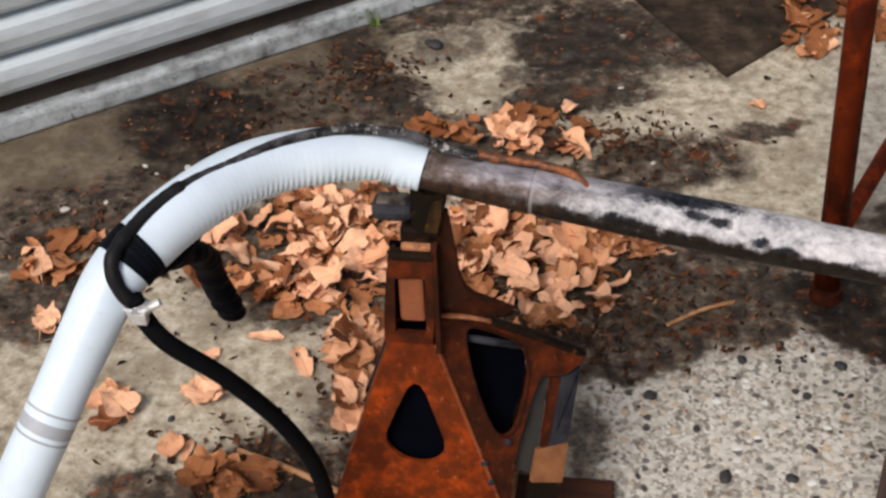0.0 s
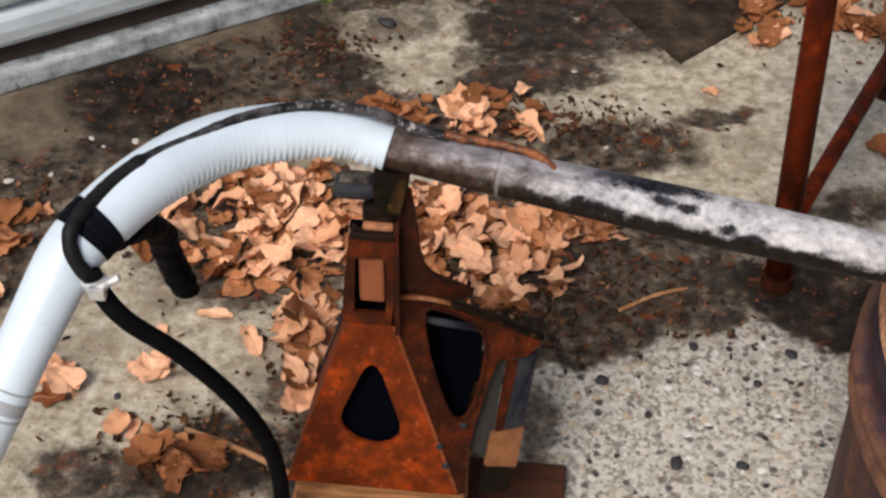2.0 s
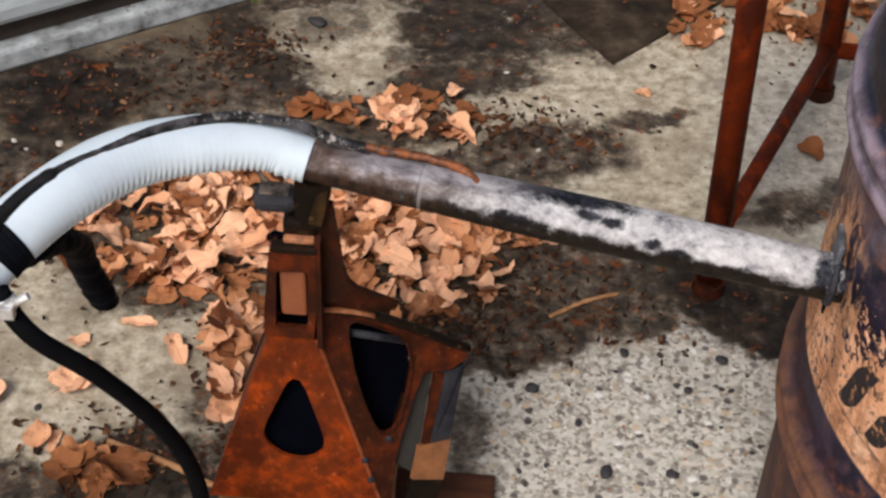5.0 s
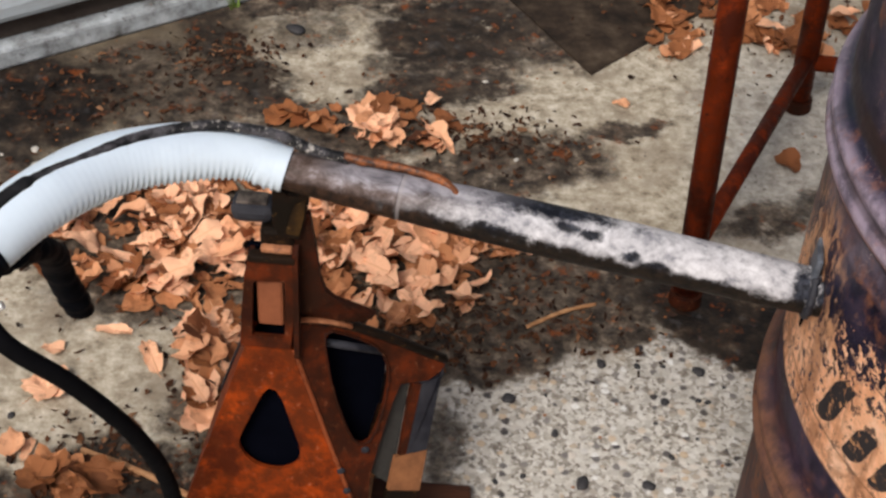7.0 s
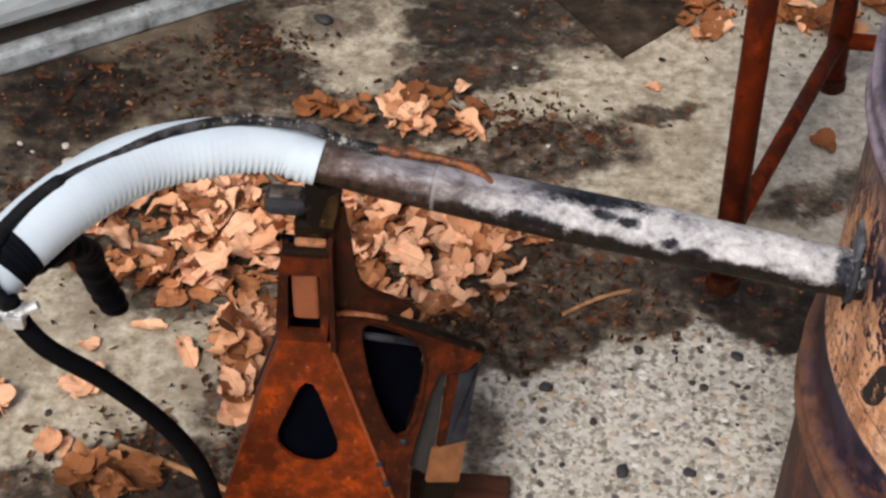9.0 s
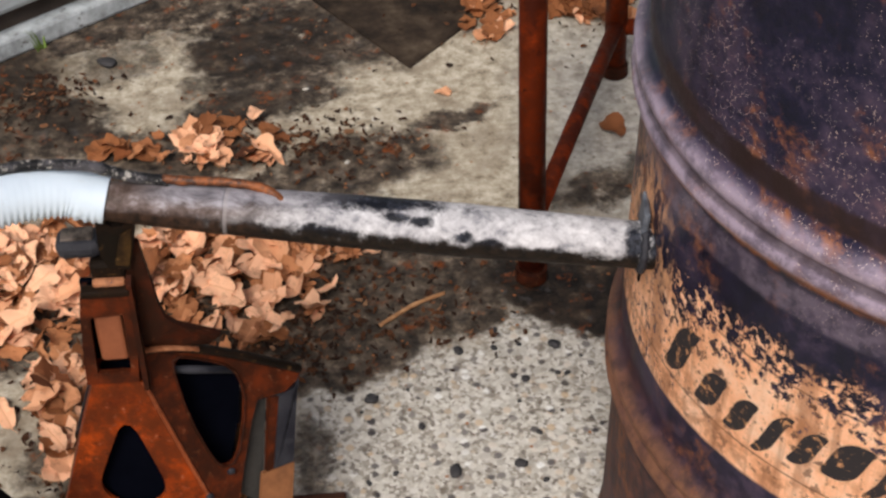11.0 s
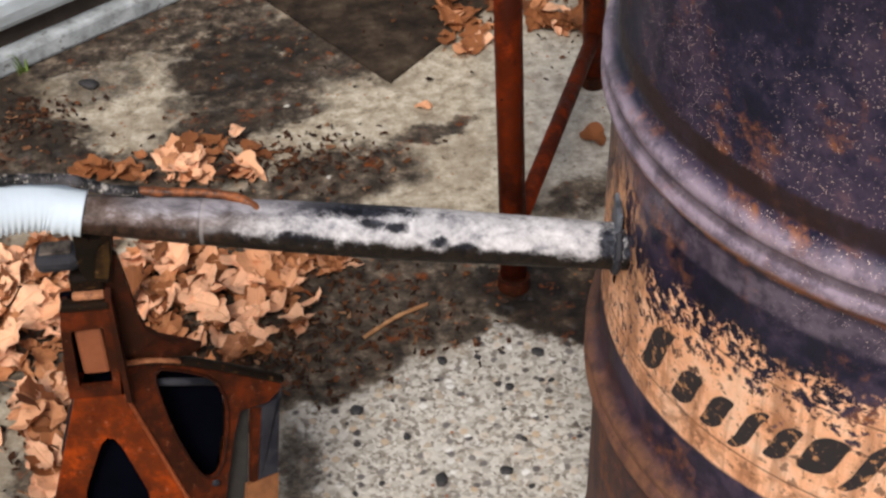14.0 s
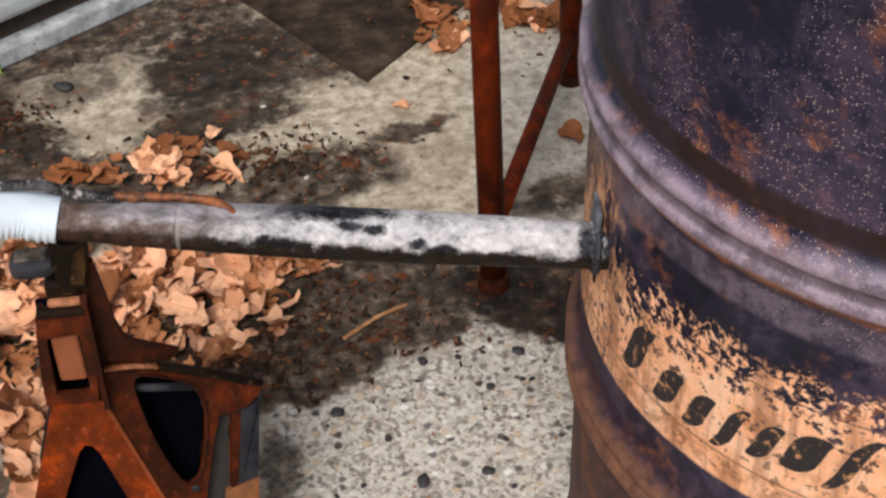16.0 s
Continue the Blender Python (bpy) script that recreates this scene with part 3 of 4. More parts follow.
def slab_of(outline, thick, place):
    bm = bmesh.new()
    f = [bm.verts.new(place(u, v, 0)) for u, v in outline]
    b = [bm.verts.new(place(u, v, thick)) for u, v in outline]
    bm.faces.new(f), bm.faces.new(b[::-1])
    for k in range(len(f)):
        j = (k + 1) % len(f)
        bm.faces.new((f[j], f[k], b[k], b[j]))
    return bm


def frame_of(a, b, c):
    """A map from plane coordinates to the world: u along a to b, v towards c."""
    a, b, c = Vector(a), Vector(b), Vector(c)
    u = (b - a).normalized()
    w = u.cross(c - a).normalized()
    v = w.cross(u)
    return (lambda x, y, z: a + u * x + v * y + w * z), (lambda p: ((Vector(p) - a).dot(u), (Vector(p) - a).dot(v)))


# ---- setting ----
bm = bmesh.new()
bmesh.ops.create_grid(bm, x_segments=2, y_segments=2, size=200)
tagged(part("ground", bm, "ground"), "pale concrete yard with dark dirt stains and exposed pebbles", "ground", kind="structure")

# brown slab let into the yard, its corner towards the drum
sx, sy = Vector((-.566, .824, 0)), Vector((.670, .742, 0))
corner = Vector((.288, .866, 0))
bm = slab_of([(0, 0), (1.2, 0), (1.2, .62), (0, .62)], .003, lambda u, v, w: corner + sx * u + sy * (v * .5) + Vector((0, 0, w)))
tagged(part("pavement", bm, "slab"), "dark brown stained concrete slab in the yard", "slab", kind="structure")

# roller door along the yard's edge
along, out = Vector((.809, .587, 0)), Vector((.587, -.809, 0))
foot = Vector((-.457, .811, 0))


def door_pose(u, v, w):
    return foot + along * u + out * v + Vector((0, 0, w))


def door_box(u0, u1, v0, v1, z0, z1, bevel=.002):
    bm = box(u0, u1, v0, v1, z0, z1, bevel)
    bm.transform(Matrix.Translation(foot) @ Matrix((along, out, (0, 0, 1))).transposed().to_4x4())
    return bm


sill = tagged(part("door_sill", door_box(-1.9, 1.3, -.25, .0, 0, .034, .006), "sill"), "pale weathered concrete door sill with dirt", "sill", kind="structure")
door = tagged(new("door_1"), "closed white roller door of narrow curved slats", "door", kind="structure")
# set-back rail whose dark colour paints the shadow gap
part("bottom_rail", door_box(-1.85, 1.25, -.06, -.024, .034, .0675, .002), "gap", door, "bottom rail, dark brown for the shadow gap")
PITCH = .0605
prof = [(-.05, 0), (-.014, .0), (-.004, .004), (.0, .012), (.002, .028), (.0, .044), (-.005, .051), (-.018, .0545), (-.05, .0555)]
bm = bmesh.new()
rows_of = [[bm.verts.new(door_pose(u, v, z)) for v, z in prof] for u in (-1.85, 1.25)]
for k in range(len(prof)):
    j = (k + 1) % len(prof)
    bm.faces.new((rows_of[0][k], rows_of[0][j], rows_of[1][j], rows_of[1][k]))
bm.faces.new(rows_of[0]), bm.faces.new(rows_of[1])
slat_mesh = mesh_of("slat", bm, "door")
for i in range(33):
    ob = new("slat", slat_mesh)
    ob.parent = door
    ob.location = (0, 0, .069 + PITCH * i)
# unseen walls added round the door, only for bounce and reflection
for name, u0, u1, z0, z1 in (("wall_1", -4.5, -1.9, 0, 2.8), ("wall_2", 1.3, 4.5, 0, 2.8), ("wall_3", -1.9, 1.3, 2.07, 2.8)):
    tagged(part(name, door_box(u0, u1, -.28, -.03, z0, z1, 0), "wall"), "unseen plain grey wall added beside the door", "wall", kind="structure")

# ---- drum ----
DX, DY = .694, -.032
drum = thing("oil_drum", "rusted dark steel drum with worn orange label band", "drum", at=(DX, DY, 0))
def hoop(z):
    """A double-ridged rolling hoop whose lower ridge is at z."""
    return [(.2872, z - .019), (.2880, z - .014), (.2915, z - .009), (.2965, z - .0045), (.2985, z + .001), (.2977, z + .006), (.2952, z + .0095), (.2940, z + .0125), (.2952, z + .0155), (.2974, z + .019), (.2985, z + .0235), (.2970, z + .0285), (.2920, z + .0325), (.2880, z + .0365), (.2868, z + .045)]


prof = [(.262, .006), (.278, .0), (.290, .004), (.291, .014), (.287, .022), (.2872, .10), (.2875, .20), *hoop(.279), (.2878, .40), (.2878, .47), *hoop(.573), (.2870, .72), (.287, .850), (.293, .858), (.294, .868), (.287, .874), (.280, .870), (.276, .858)]
bm = lathe(prof, 160)
bm.transform(Matrix.Translation((DX, DY, 0)))
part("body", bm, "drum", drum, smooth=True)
drum.children[0].matrix_parent_inverse = Matrix()
drum.children[0].data.transform(Matrix.Translation((-DX, -DY, 0)))
bm = bmesh.new()
bmesh.ops.create_cone(bm, cap_ends=True, segments=96, radius1=.277, radius2=.277, depth=.006)
bm.transform(Matrix.Translation((DX, DY, .855)))
part("lid", bm, "dark_steel", drum)


def on_drum(ang, z, lift=.0006):
    r = .2878 + lift
    return Vector((DX + r * math.cos(ang), DY + r * math.sin(ang), z))


def drum_patch(ang0, z0, shape, lift=.0006):
    """A thin curved patch on the drum, from an outline in metres round (ang0, z0)."""
    bm = bmesh.new()
    c = (sum(p[0] for p in shape) / len(shape), sum(p[1] for p in shape) / len(shape))
    m = len(shape)
    ring = [[bm.verts.new(on_drum(ang0 + (c[0] + (u - c[0]) * k) / .2845, z0 + c[1] + (v - c[1]) * k, lift)) for u, v in shape] for k in (.5, 1.0)]
    hub = bm.verts.new(on_drum(ang0 + c[0] / .2845, z0 + c[1], lift))
    for k in range(m):
        j = (k + 1) % m
        bm.faces.new((ring[0][k], ring[0][j], hub))
        bm.faces.new((ring[1][k], ring[1][j], ring[0][j], ring[0][k]))
    return bm


def blob(w, h, slant):
    """A plain rounded slanted bar."""
    return [(w * .5 * math.copysign(abs(math.cos(a)) ** .6, math.cos(a)) + slant * h * .5 * math.sin(a), h * .5 * math.copysign(abs(math.sin(a)) ** .6, math.sin(a))) for a in (2 * math.pi * k / 20 for k in range(20))]


# seven plain dark bars in place of the maker's mark
for deg, z, w, h in ((-160.6, .420, .024, .052), (-153.0, .412, .023, .036), (-146.8, .412, .019, .036), (-141.2, .415, .013, .046), (-135.6, .421, .017, .036), (-129.8, .427, .028, .037), (-123.4, .432, .013, .054)):
    part("marking", drum_patch(radians(deg), z, blob(w * .86, h * 1.12, .5)), "mark", drum, "plain dark painted bar")

part("slot", drum_patch(radians(-177), .432, blob(.007, .036, .1)), "core", drum, "dark slot below the pipe")

# ---- pipe into the drum ----
A0, AX = Vector((0, 0, .491)), Vector((1, -.144, -.069)).normalized()
pipe = new("steel_pipe")
pipe.matrix_basis = Matrix.Translation(A0) @ AX.to_track_quat("X", "Z").to_matrix().to_4x4()
tagged(pipe, "ash-white burnt steel pipe running from hose into drum", "pipe")
bm = sweep(spline([(0, 0, 0), (.1, 0, 0), (.2, 0, 0), (.3, 0, 0), (.424, 0, 0)], .006), lambda i, d: .0148 + .0057 * math.sin(min(1.0, d / .235) * math.pi / 2) - max(0, d - .27) * .017 + .00025 * noise.noise((d * 60, 0, 0)), 40)
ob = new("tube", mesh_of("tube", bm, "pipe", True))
ob.parent = pipe
bm = sweep([Vector((.0023 * k, 0, 0)) for k in range(41)], lambda i, d: .0151 + .0057 * math.sin(min(1.0, d / .235) * math.pi / 2), 40)
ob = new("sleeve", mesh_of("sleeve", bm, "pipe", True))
ob.parent = pipe
tagged(ob, "brown scaled sleeve")
ring = [Vector((.408, .0185 * math.cos(a), .0185 * math.sin(a))) for a in (2 * math.pi * k / 40 for k in range(41))]
bm = sweep(ring, lambda i, d: .0032 + .0009 * math.sin(i * 2.1), 8, caps=False)
ob = new("weld_bead", mesh_of("weld_bead", bm, "dark_steel", True))
ob.parent = pipe
bm = box(.404, .409, -.008, .022, .012, .036, .002)
ob = new("flange", mesh_of("flange", bm, "flange"))
ob.parent = pipe
tagged(ob, "blue-grey welding flange against the drum")

# ---- white hose ----
hose_path = [(0.0015, -0.0002, 0.491), (-0.012, .0008, 0.4945), (-0.03, 0.002, 0.501), (-0.065, -0.006, 0.507), (-0.108, -0.024, 0.51), (-0.138, -0.048, 0.512), (-0.166, -0.081, 0.51), (-0.19, -0.112, 0.502), (-0.213, -0.144, 0.486), (-0.232, -0.181, 0.454), (-0.252, -0.217, 0.416), (-0.278, -0.253, 0.365), (-0.315, -0.295, 0.28), (-0.37, -0.34, 0.17), (-0.45, -0.39, 0.075), (-0.57, -0.44, 0.026), (-0.75, -0.49, 0.0195), (-1.1, -0.53, 0.0195), (-1.5, -0.5, 0.0195)]
hose = thing("flexible_hose", "white ribbed flexible plastic hose pushed onto the pipe", "hose", at=(-.57, -.44, 0))
pts = spline(hose_path, .0009)
def hose_radius(i, d):
    return .0180 + .0050 * min(1, max(0, d - .002) / .085) + .0012 * min(1, max(0, d - .10) / .06) - .0036 * min(1, max(0, d - .24) / .12)


def rib(d, a):
    deep = .0011 if d < .16 else .0011 * max(.15, 1 - (d - .16) / .08)
    return deep * math.sin(d / .0054 * 2 * math.pi) * min(1.0, max(.04, .25 - 1.1 * math.sin(a))) if d > .004 else 0


bm = sweep(pts, hose_radius, 36, ripple=rib)
part("ribbed_tube", bm, "hose", hose, smooth=True)
for d, n in ((.388, 3), (.396, 12), (.410, 3)):
    i = int(d / .0009)
    part("printed_ring", sweep(pts[i:i + n], .02085 if n < 9 else .0207, 36), "ring", hose, "grey band round the hose", smooth=True)

# black tape round the hose, with a hanging tail
tape = thing("tape_wrap", "black tape wrapped round white hose with hanging tail", "tape", at=(-.19, -.11, .49))
i0 = min(range(len(pts)), key=lambda k: (pts[k] - Vector((-.192, -.117, .494))).length)
part("wrap", sweep(pts[i0 + 4:i0 + 28], lambda i, d: .0248 + .0006 * noise.noise((i * .3, 0, 0)), 28), "tape", tape, smooth=True)
part("tail", sweep(spline([(-.196, -.098, .478), (-.193, -.078, .455), (-.190, -.04, .425), (-.194, -.005, .385), (-.200, .02, .342), (-.202, .058, .263)], .006), lambda i, d: .0140 + .010 * max(0, 1 - d / .05) + .0026 * noise.noise((i * .45, 5, 0)), 16, .75), "tape", tape, smooth=True)

part("wad", sweep(spline([(-.214, -.128, .470), (-.200, -.104, .472), (-.184, -.080, .474), (-.172, -.062, .476)], .004), lambda i, d: .006 + .013 * math.sin(min(1, d / .085) * math.pi) + .002 * noise.noise((i * .6, 2, 0)), 14), "tape", tape, "crumpled black tape", smooth=True)

# ---- gas line over the hose ----
gas = thing("gas_line", "sooty thin gas tube taped along hose, feeding the pipe", "gas tube", at=(0, 0, .51))
part("copper_end", sweep(spline([(.135, -.024, .4960), (.128, -.016, .5005), (.115, -.010, .5040), (.09, -.006, .5070), (.062, -.005, .5095), (.045, -.003, .5115)], .002), lambda i, d: .0037 + .0009 * noise.noise((d * 140, 0, 0)), 12), "copper", gas, "burnt copper tube end", smooth=True)
tube_path = [(0.05, -0.003, 0.509), (0.02, -0.002, 0.515), (-0.001, -0.001, 0.524), (-0.03, -0.003, 0.53), (-0.063, -0.007, 0.532), (-0.104, -0.027, 0.5325), (-0.134, -0.053, 0.532), (-0.17, -0.088, 0.531), (-0.195, -0.122, 0.523), (-0.207, -0.152, 0.514), (-0.203, -0.163, 0.495), (-0.19, -0.165, 0.476)]
part("sooty_tube", sweep(spline(tube_path, .003), lambda i, d: .0043 + .0008 * noise.noise((d * 120, 3, 0)) + (.0016 if d > .25 else 0), 14), "tube", gas, smooth=True)
rub_path = [(-.1935, -.163, .486), (-.188, -.166, .470), (-.171, -.168, .444), (-.138, -.152, .394), (-.108, -.125, .316), (-.093, -.100, .235), (-.090, -.088, .155), (-.100, -.085, .07), (-.13, -.10, .012), (-.20, -.16, .0075), (-.34, -.25, .0075), (-.6, -.33, .0075)]
part("rubber_hose", sweep(spline(rub_path, .004), .0074, 16), "rubber", gas, "black rubber gas hose", smooth=True)
rp = spline(rub_path, .002)
clamp = part("hose_clamp", sweep(rp[3:9], .0094, 24), "chrome", gas, "bright steel hose clamp", smooth=True)
c = rp[6]
part("screw", rod(c + Vector((.004, -.008, .006)), c + Vector((.020, -.004, .014)), .0032, seg=10), "chrome", clamp)
part("screw_housing", box(c.x - .002, c.x + .010, c.y - .013, c.y - .006, c.z - .003, c.z + .008, .001), "chrome", clamp)

# ---- jack stand on a timber block ----
block = thing("timber_block", "weathered tan timber block under the jack stand", "wood block", at=(.02, .04, 0))
part("beam", box(-.090, .070, -.085, .016, .057, .112, .004), "timber", block)
part("beam", box(-.085, .070, .060, .125, .057, .112, .004), "timber", block)
part("beam", box(-.085, -.035, -.08, .12, .0205, .056, .003), "timber", block)
part("beam", box(.015, .065, -.08, .12, .0205, .056, .003), "timber", block)
plank = tagged(part("plank", box(-.085, .165, -.10, .094, 0, .020, .003), "plank"), "dark red-brown stained plank lying on the concrete", "plank")

stand = thing("jack_stand", "rusty orange stamped-steel jack stand holding the pipe end", "jack stand", at=(0, .03, .113))
lean = .15


def front(x, z, w):
    return Vector((x, -.053 + lean * z + w, z))


part("front_panel", plate([(-.098, .114), (.064, .114), (.004, .301), (-.036, .309)], [(-.021, .258), (-.010, .258), (.003, .215), (.011, .188), (.005, .172), (-.012, .165), (-.034, .171), (-.046, .189), (-.044, .203), (-.030, .236)], .004, front), "orange", stand)
A, B, T = (.004, -.007, .301), (.064, -.035, .114), (.131, .052, .248)
to3, to2 = frame_of(A, B, T)
outer = [to2(p) for p in (A, (.006, .0045, .331), (.034, .017, .3165), (.078, .033, .287), (.1315, .051, .244), (.131, .048, .236), (.114, .035, .228), (.095, .027, .2395), (.087, .015, .218), (.077, -.004, .1805), (.071, -.015, .155), (.0705, -.027, .125), (.0715, -.032, .112), B)]
hole = [to2(p) for p in ((.030, .0107, .3064), (.054, .020, .291), (.0745, .0264, .2735), (.082, .023, .250), (.079, .011, .2214), (.071, -.003, .194), (.061, -.0095, .193), (.052, -.0105, .206), (.038, -.0043, .249), (.0303, .005, .289))]
mid = (sum(p[0] for p in hole) / 10, sum(p[1] for p in hole) / 10)


def grown(k):
    return [(mid[0] + (p[0] - mid[0]) * k, mid[1] + (p[1] - mid[1]) * k) for p in hole]


part("side_panel", plate(outer, grown(1.06), -.004, to3, 1), "orange_dull", stand)
# black plate added behind the side hole as inner shade
part("inner_plate", slab_of(grown(1.3), -.003, lambda x, y, z: to3(x, y, z - .022)), "core", stand, "added black plate for the shade inside the stand")
part("inner_brace", rod(to3(*to2((.024, .006, .296)), -.010), to3(*to2((.088, .030, .262)), -.012), .0036, seg=12), "dark_steel", stand, "blue-black round bar inside", smooth=True)
part("hole_lip", sweep([to3(x, y, .0008) for x, y in rounded(grown(1.075), 1)] + [to3(*rounded(grown(1.075), 1)[0], .0008)], .0013, 6, caps=False), "web_red", stand, smooth=True)
flange = part("flange", sweep(spline([(.004, .0005, .331), (.034, .014, .318), (.078, .030, .289), (.132, .051, .245)], .006), .0056, 10, .7), "saddle", stand, smooth=True)
# highlight on the flange's ridge, built as a thin tan strip
part("worn_edge", sweep(spline([(.006, -.0045, .3345), (.030, .007, .324), (.052, .017, .3105)], .003), lambda i, d: .0034 + .0010 * noise.noise((d * 200, 1, 0)), 8, .6), "worn", flange, "tan highlight along the top edge", smooth=True)
part("corner_seam", sweep(spline([A, (.034, -.022, .208), B], .004), lambda i, d: .0020 + .0009 * noise.noise((d * 150, 4, 0)), 8), "seam", stand, smooth=True)
leg = part("leg", slab_of([to2(p) for p in ((.112, .034, .228), (.1305, .045, .230), (.1305, .048, .240), (.117, .0135, .148), (.0985, .004, .150))], -.006, to3), "dark_steel", stand, "blue-black leg with worn paint")
part("leg_edge", slab_of([to2(p) for p in ((.104, .030, .2315), (.1118, .0338, .2285), (.0982, .0038, .1505), (.0935, .0015, .1525))], -.006, to3), "orange_dull", leg, "rubbed rusty edge")
part("strut", slab_of([to2(p) for p in ((.094, .0265, .2385), (.106, .031, .233), (.0945, .002, .152), (.0905, -.006, .130), (.074, -.012, .150), (.079, -.001, .180))], -.004, lambda x, y, z: to3(x, y, z - .010)), "strut", leg, "dull grey inner strut")
part("toe", slab_of([to2(p) for p in ((.0872, -.0145, .1325), (.1158, -.002, .1205), (.111, -.012, .099), (.083, -.026, .107))], -.006, to3), "saddle", leg)
part("foot_plate", slab_of([to2(p) for p in ((.0925, .0, .165), (.1205, .0155, .1605), (.1162, -.001, .1215), (.0877, -.0135, .1335))], -.005, lambda x, y, z: to3(x, y, z + .001)), "foot", leg, "tan worn foot")
l3, l2 = frame_of((-.098, -.035, .114), (-.036, -.007, .309), (-.09, .11, .114))
part("side_panel", slab_of([l2(p) for p in ((-.098, -.035, .114), (-.036, -.007, .309), (-.034, .05, .309), (-.092, .11, .114))], -.004, l3), "orange", stand)
b3, b2 = frame_of((-.092, .11, .114), (.10, .11, .114), (-.03, .05, .309))
part("back_panel", slab_of([b2(p) for p in ((-.092, .11, .114), (.10, .11, .114), (.02, .05, .309), (-.034, .05, .309))], -.004, b3), "dark_steel", stand)
# black pyramid added so that the stand's holes look shaded
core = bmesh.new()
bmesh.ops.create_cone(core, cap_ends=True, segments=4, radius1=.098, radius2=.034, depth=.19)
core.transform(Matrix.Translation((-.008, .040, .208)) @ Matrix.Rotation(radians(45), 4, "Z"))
part("inner_sleeve", core, "core", stand, "added black filling for the shade inside the stand")
# collar with its slot, the ratchet bar in it, web, saddle
collar = part("collar", plate([(-.041, .306), (.002, .306), (.006, .352), (.007, .404), (-.030, .404), (-.034, .39), (-.0395, .335)], [(-.0305, .318), (-.003, .318), (-.001, .383), (-.0275, .381)], .005, lambda x, z, w: Vector((x, -.012 + w, z)), 0), "orange_dull", stand)
part("collar_side", slab_of([(-.007, .306), (.022, .306), (.022, .394), (-.007, .400)], .004, lambda y, z, w: Vector((-.0415 + w + max(0, (z - .335) * .13), y, z))), "web_red", collar)
# collar back coloured black for the shade in its slot
part("collar_back", box(-.036, .004, .016, .022, .306, .396, .001), "core", collar, "collar back, black for the shade in the slot")
part("collar_rim", box(-.0305, .008, -.0145, -.004, .4035, .411, .002), "saddle", collar)
part("ratchet_bar", box(-.0258, -.0035, -.008, .012, .328, .398, .003), "rust_bar", stand, "rust-pink ratchet bar")
part("bar_head", box(-.022, .006, -.003, .014, .399, .430, .004), "saddle", stand)
part("bright_edge", box(-.0205, .005, -.0105, -.0035, .4115, .4172, .0018), "worn", stand, "bright tan edge")
part("web", slab_of([(.002, .452), (.0185, .447), (.0225, .415), (.0262, .380), (.030, .365), (.038, .355), (.052, .345), (.071, .331), (.060, .315), (.034, .322), (.003, .331)], .006, lambda x, z, w: Vector((x, .0 + w + max(0, (.36 - z) * .40) * min(1, max(0, x / .05)), z))), "web_red", stand)
saddle = part("saddle", slab_of([(-.006, .428), (.010, .425), (.0155, .445), (.019, .4755), (.014, .4745), (.010, .469), (.002, .469), (-.003, .4745), (-.010, .4755), (-.0105, .44)], .022, lambda x, z, w: Vector((x, -.006 + w, z))), "saddle", stand)
# olive highlight on the saddle, added as a thin coloured plate
part("rubbed_face", slab_of([(.000, .432), (.0105, .430), (.0145, .448), (.0165, .467), (.008, .462), (.004, .450)], -.0012, lambda x, z, w: Vector((x, -.0062 + w, z))), "gold", saddle, "olive-brown highlight on the saddle face")
lug = part("lug", box(-.046, -.0105, .0, .024, .4315, .450, .007), "dark_steel", stand, "blue-black steel lug")
part("worn_top", box(-.041, -.016, .004, .019, .4490, .4515, .001), "grey_steel", lug, "worn grey top face")
part("plate_edge", slab_of([(-.017, .300), (-.006, .300), (-.004, .418), (-.013, .414)], .0045, lambda y, z, w: Vector((.0055 + w, y, z))), "web_red", stand, "dark worn plate edge")
for x, y, z in ((.052, -.030, .150), (.046, -.026, .172), (.066, -.010, .185)):
    part("weld_spatter", rod((x, y - .001, z), (x + .001, y - .004, z), .0042, .003, 9, .001), "dark_steel", stand, "dark spot of bare steel")

# ---- red steel frame behind ----
rack = thing("metal_rack", "red-brown painted tubular steel rack on round feet", "rack", at=(.49, .62, 0))
LEAN = Vector((-.02, .07, 0))


def rack_leg(x, y, r=.0155):
    base = Vector((x, y, 0))
    leg = part("leg", rod(base + Vector((0, 0, .01)), base + LEAN * .72 + Vector((0, 0, .72)), r, seg=24), "frame_red", rack, smooth=True)
    # foot takes the darker red as painted shade near the ground
    part("foot", rod(base, base + Vector((0, 0, .022)), r + .004, r + .003, 24, .003), "web_red", leg)


for x, y in ((.399, .415), (.572, .825), (1.02, .43), (1.10, .80)):
    rack_leg(x, y)
part("stretcher", rod((.402, .425, .085), (.570, .825, .082), .0105), "frame_red", rack, smooth=True)
part("stretcher", rod((.575, .83, .075), (1.10, .80, .075), .0115), "frame_red", rack, smooth=True)
part("stretcher", rod((1.02, .43, .09), (1.10, .80, .082), .0105), "frame_red", rack, smooth=True)
part("top_rail", rod((.385, .465, .715), (1.006, .48, .715), .0145), "frame_red", rack, smooth=True)
part("top_rail", rod((.558, .875, .715), (1.086, .85, .715), .0145), "frame_red", rack, smooth=True)
part("top_rail", rod((.385, .465, .70), (.558, .875, .70), .0135), "frame_red", rack, smooth=True)
part("top_rail", rod((1.006, .48, .70), (1.086, .85, .70), .0135), "frame_red", rack, smooth=True)


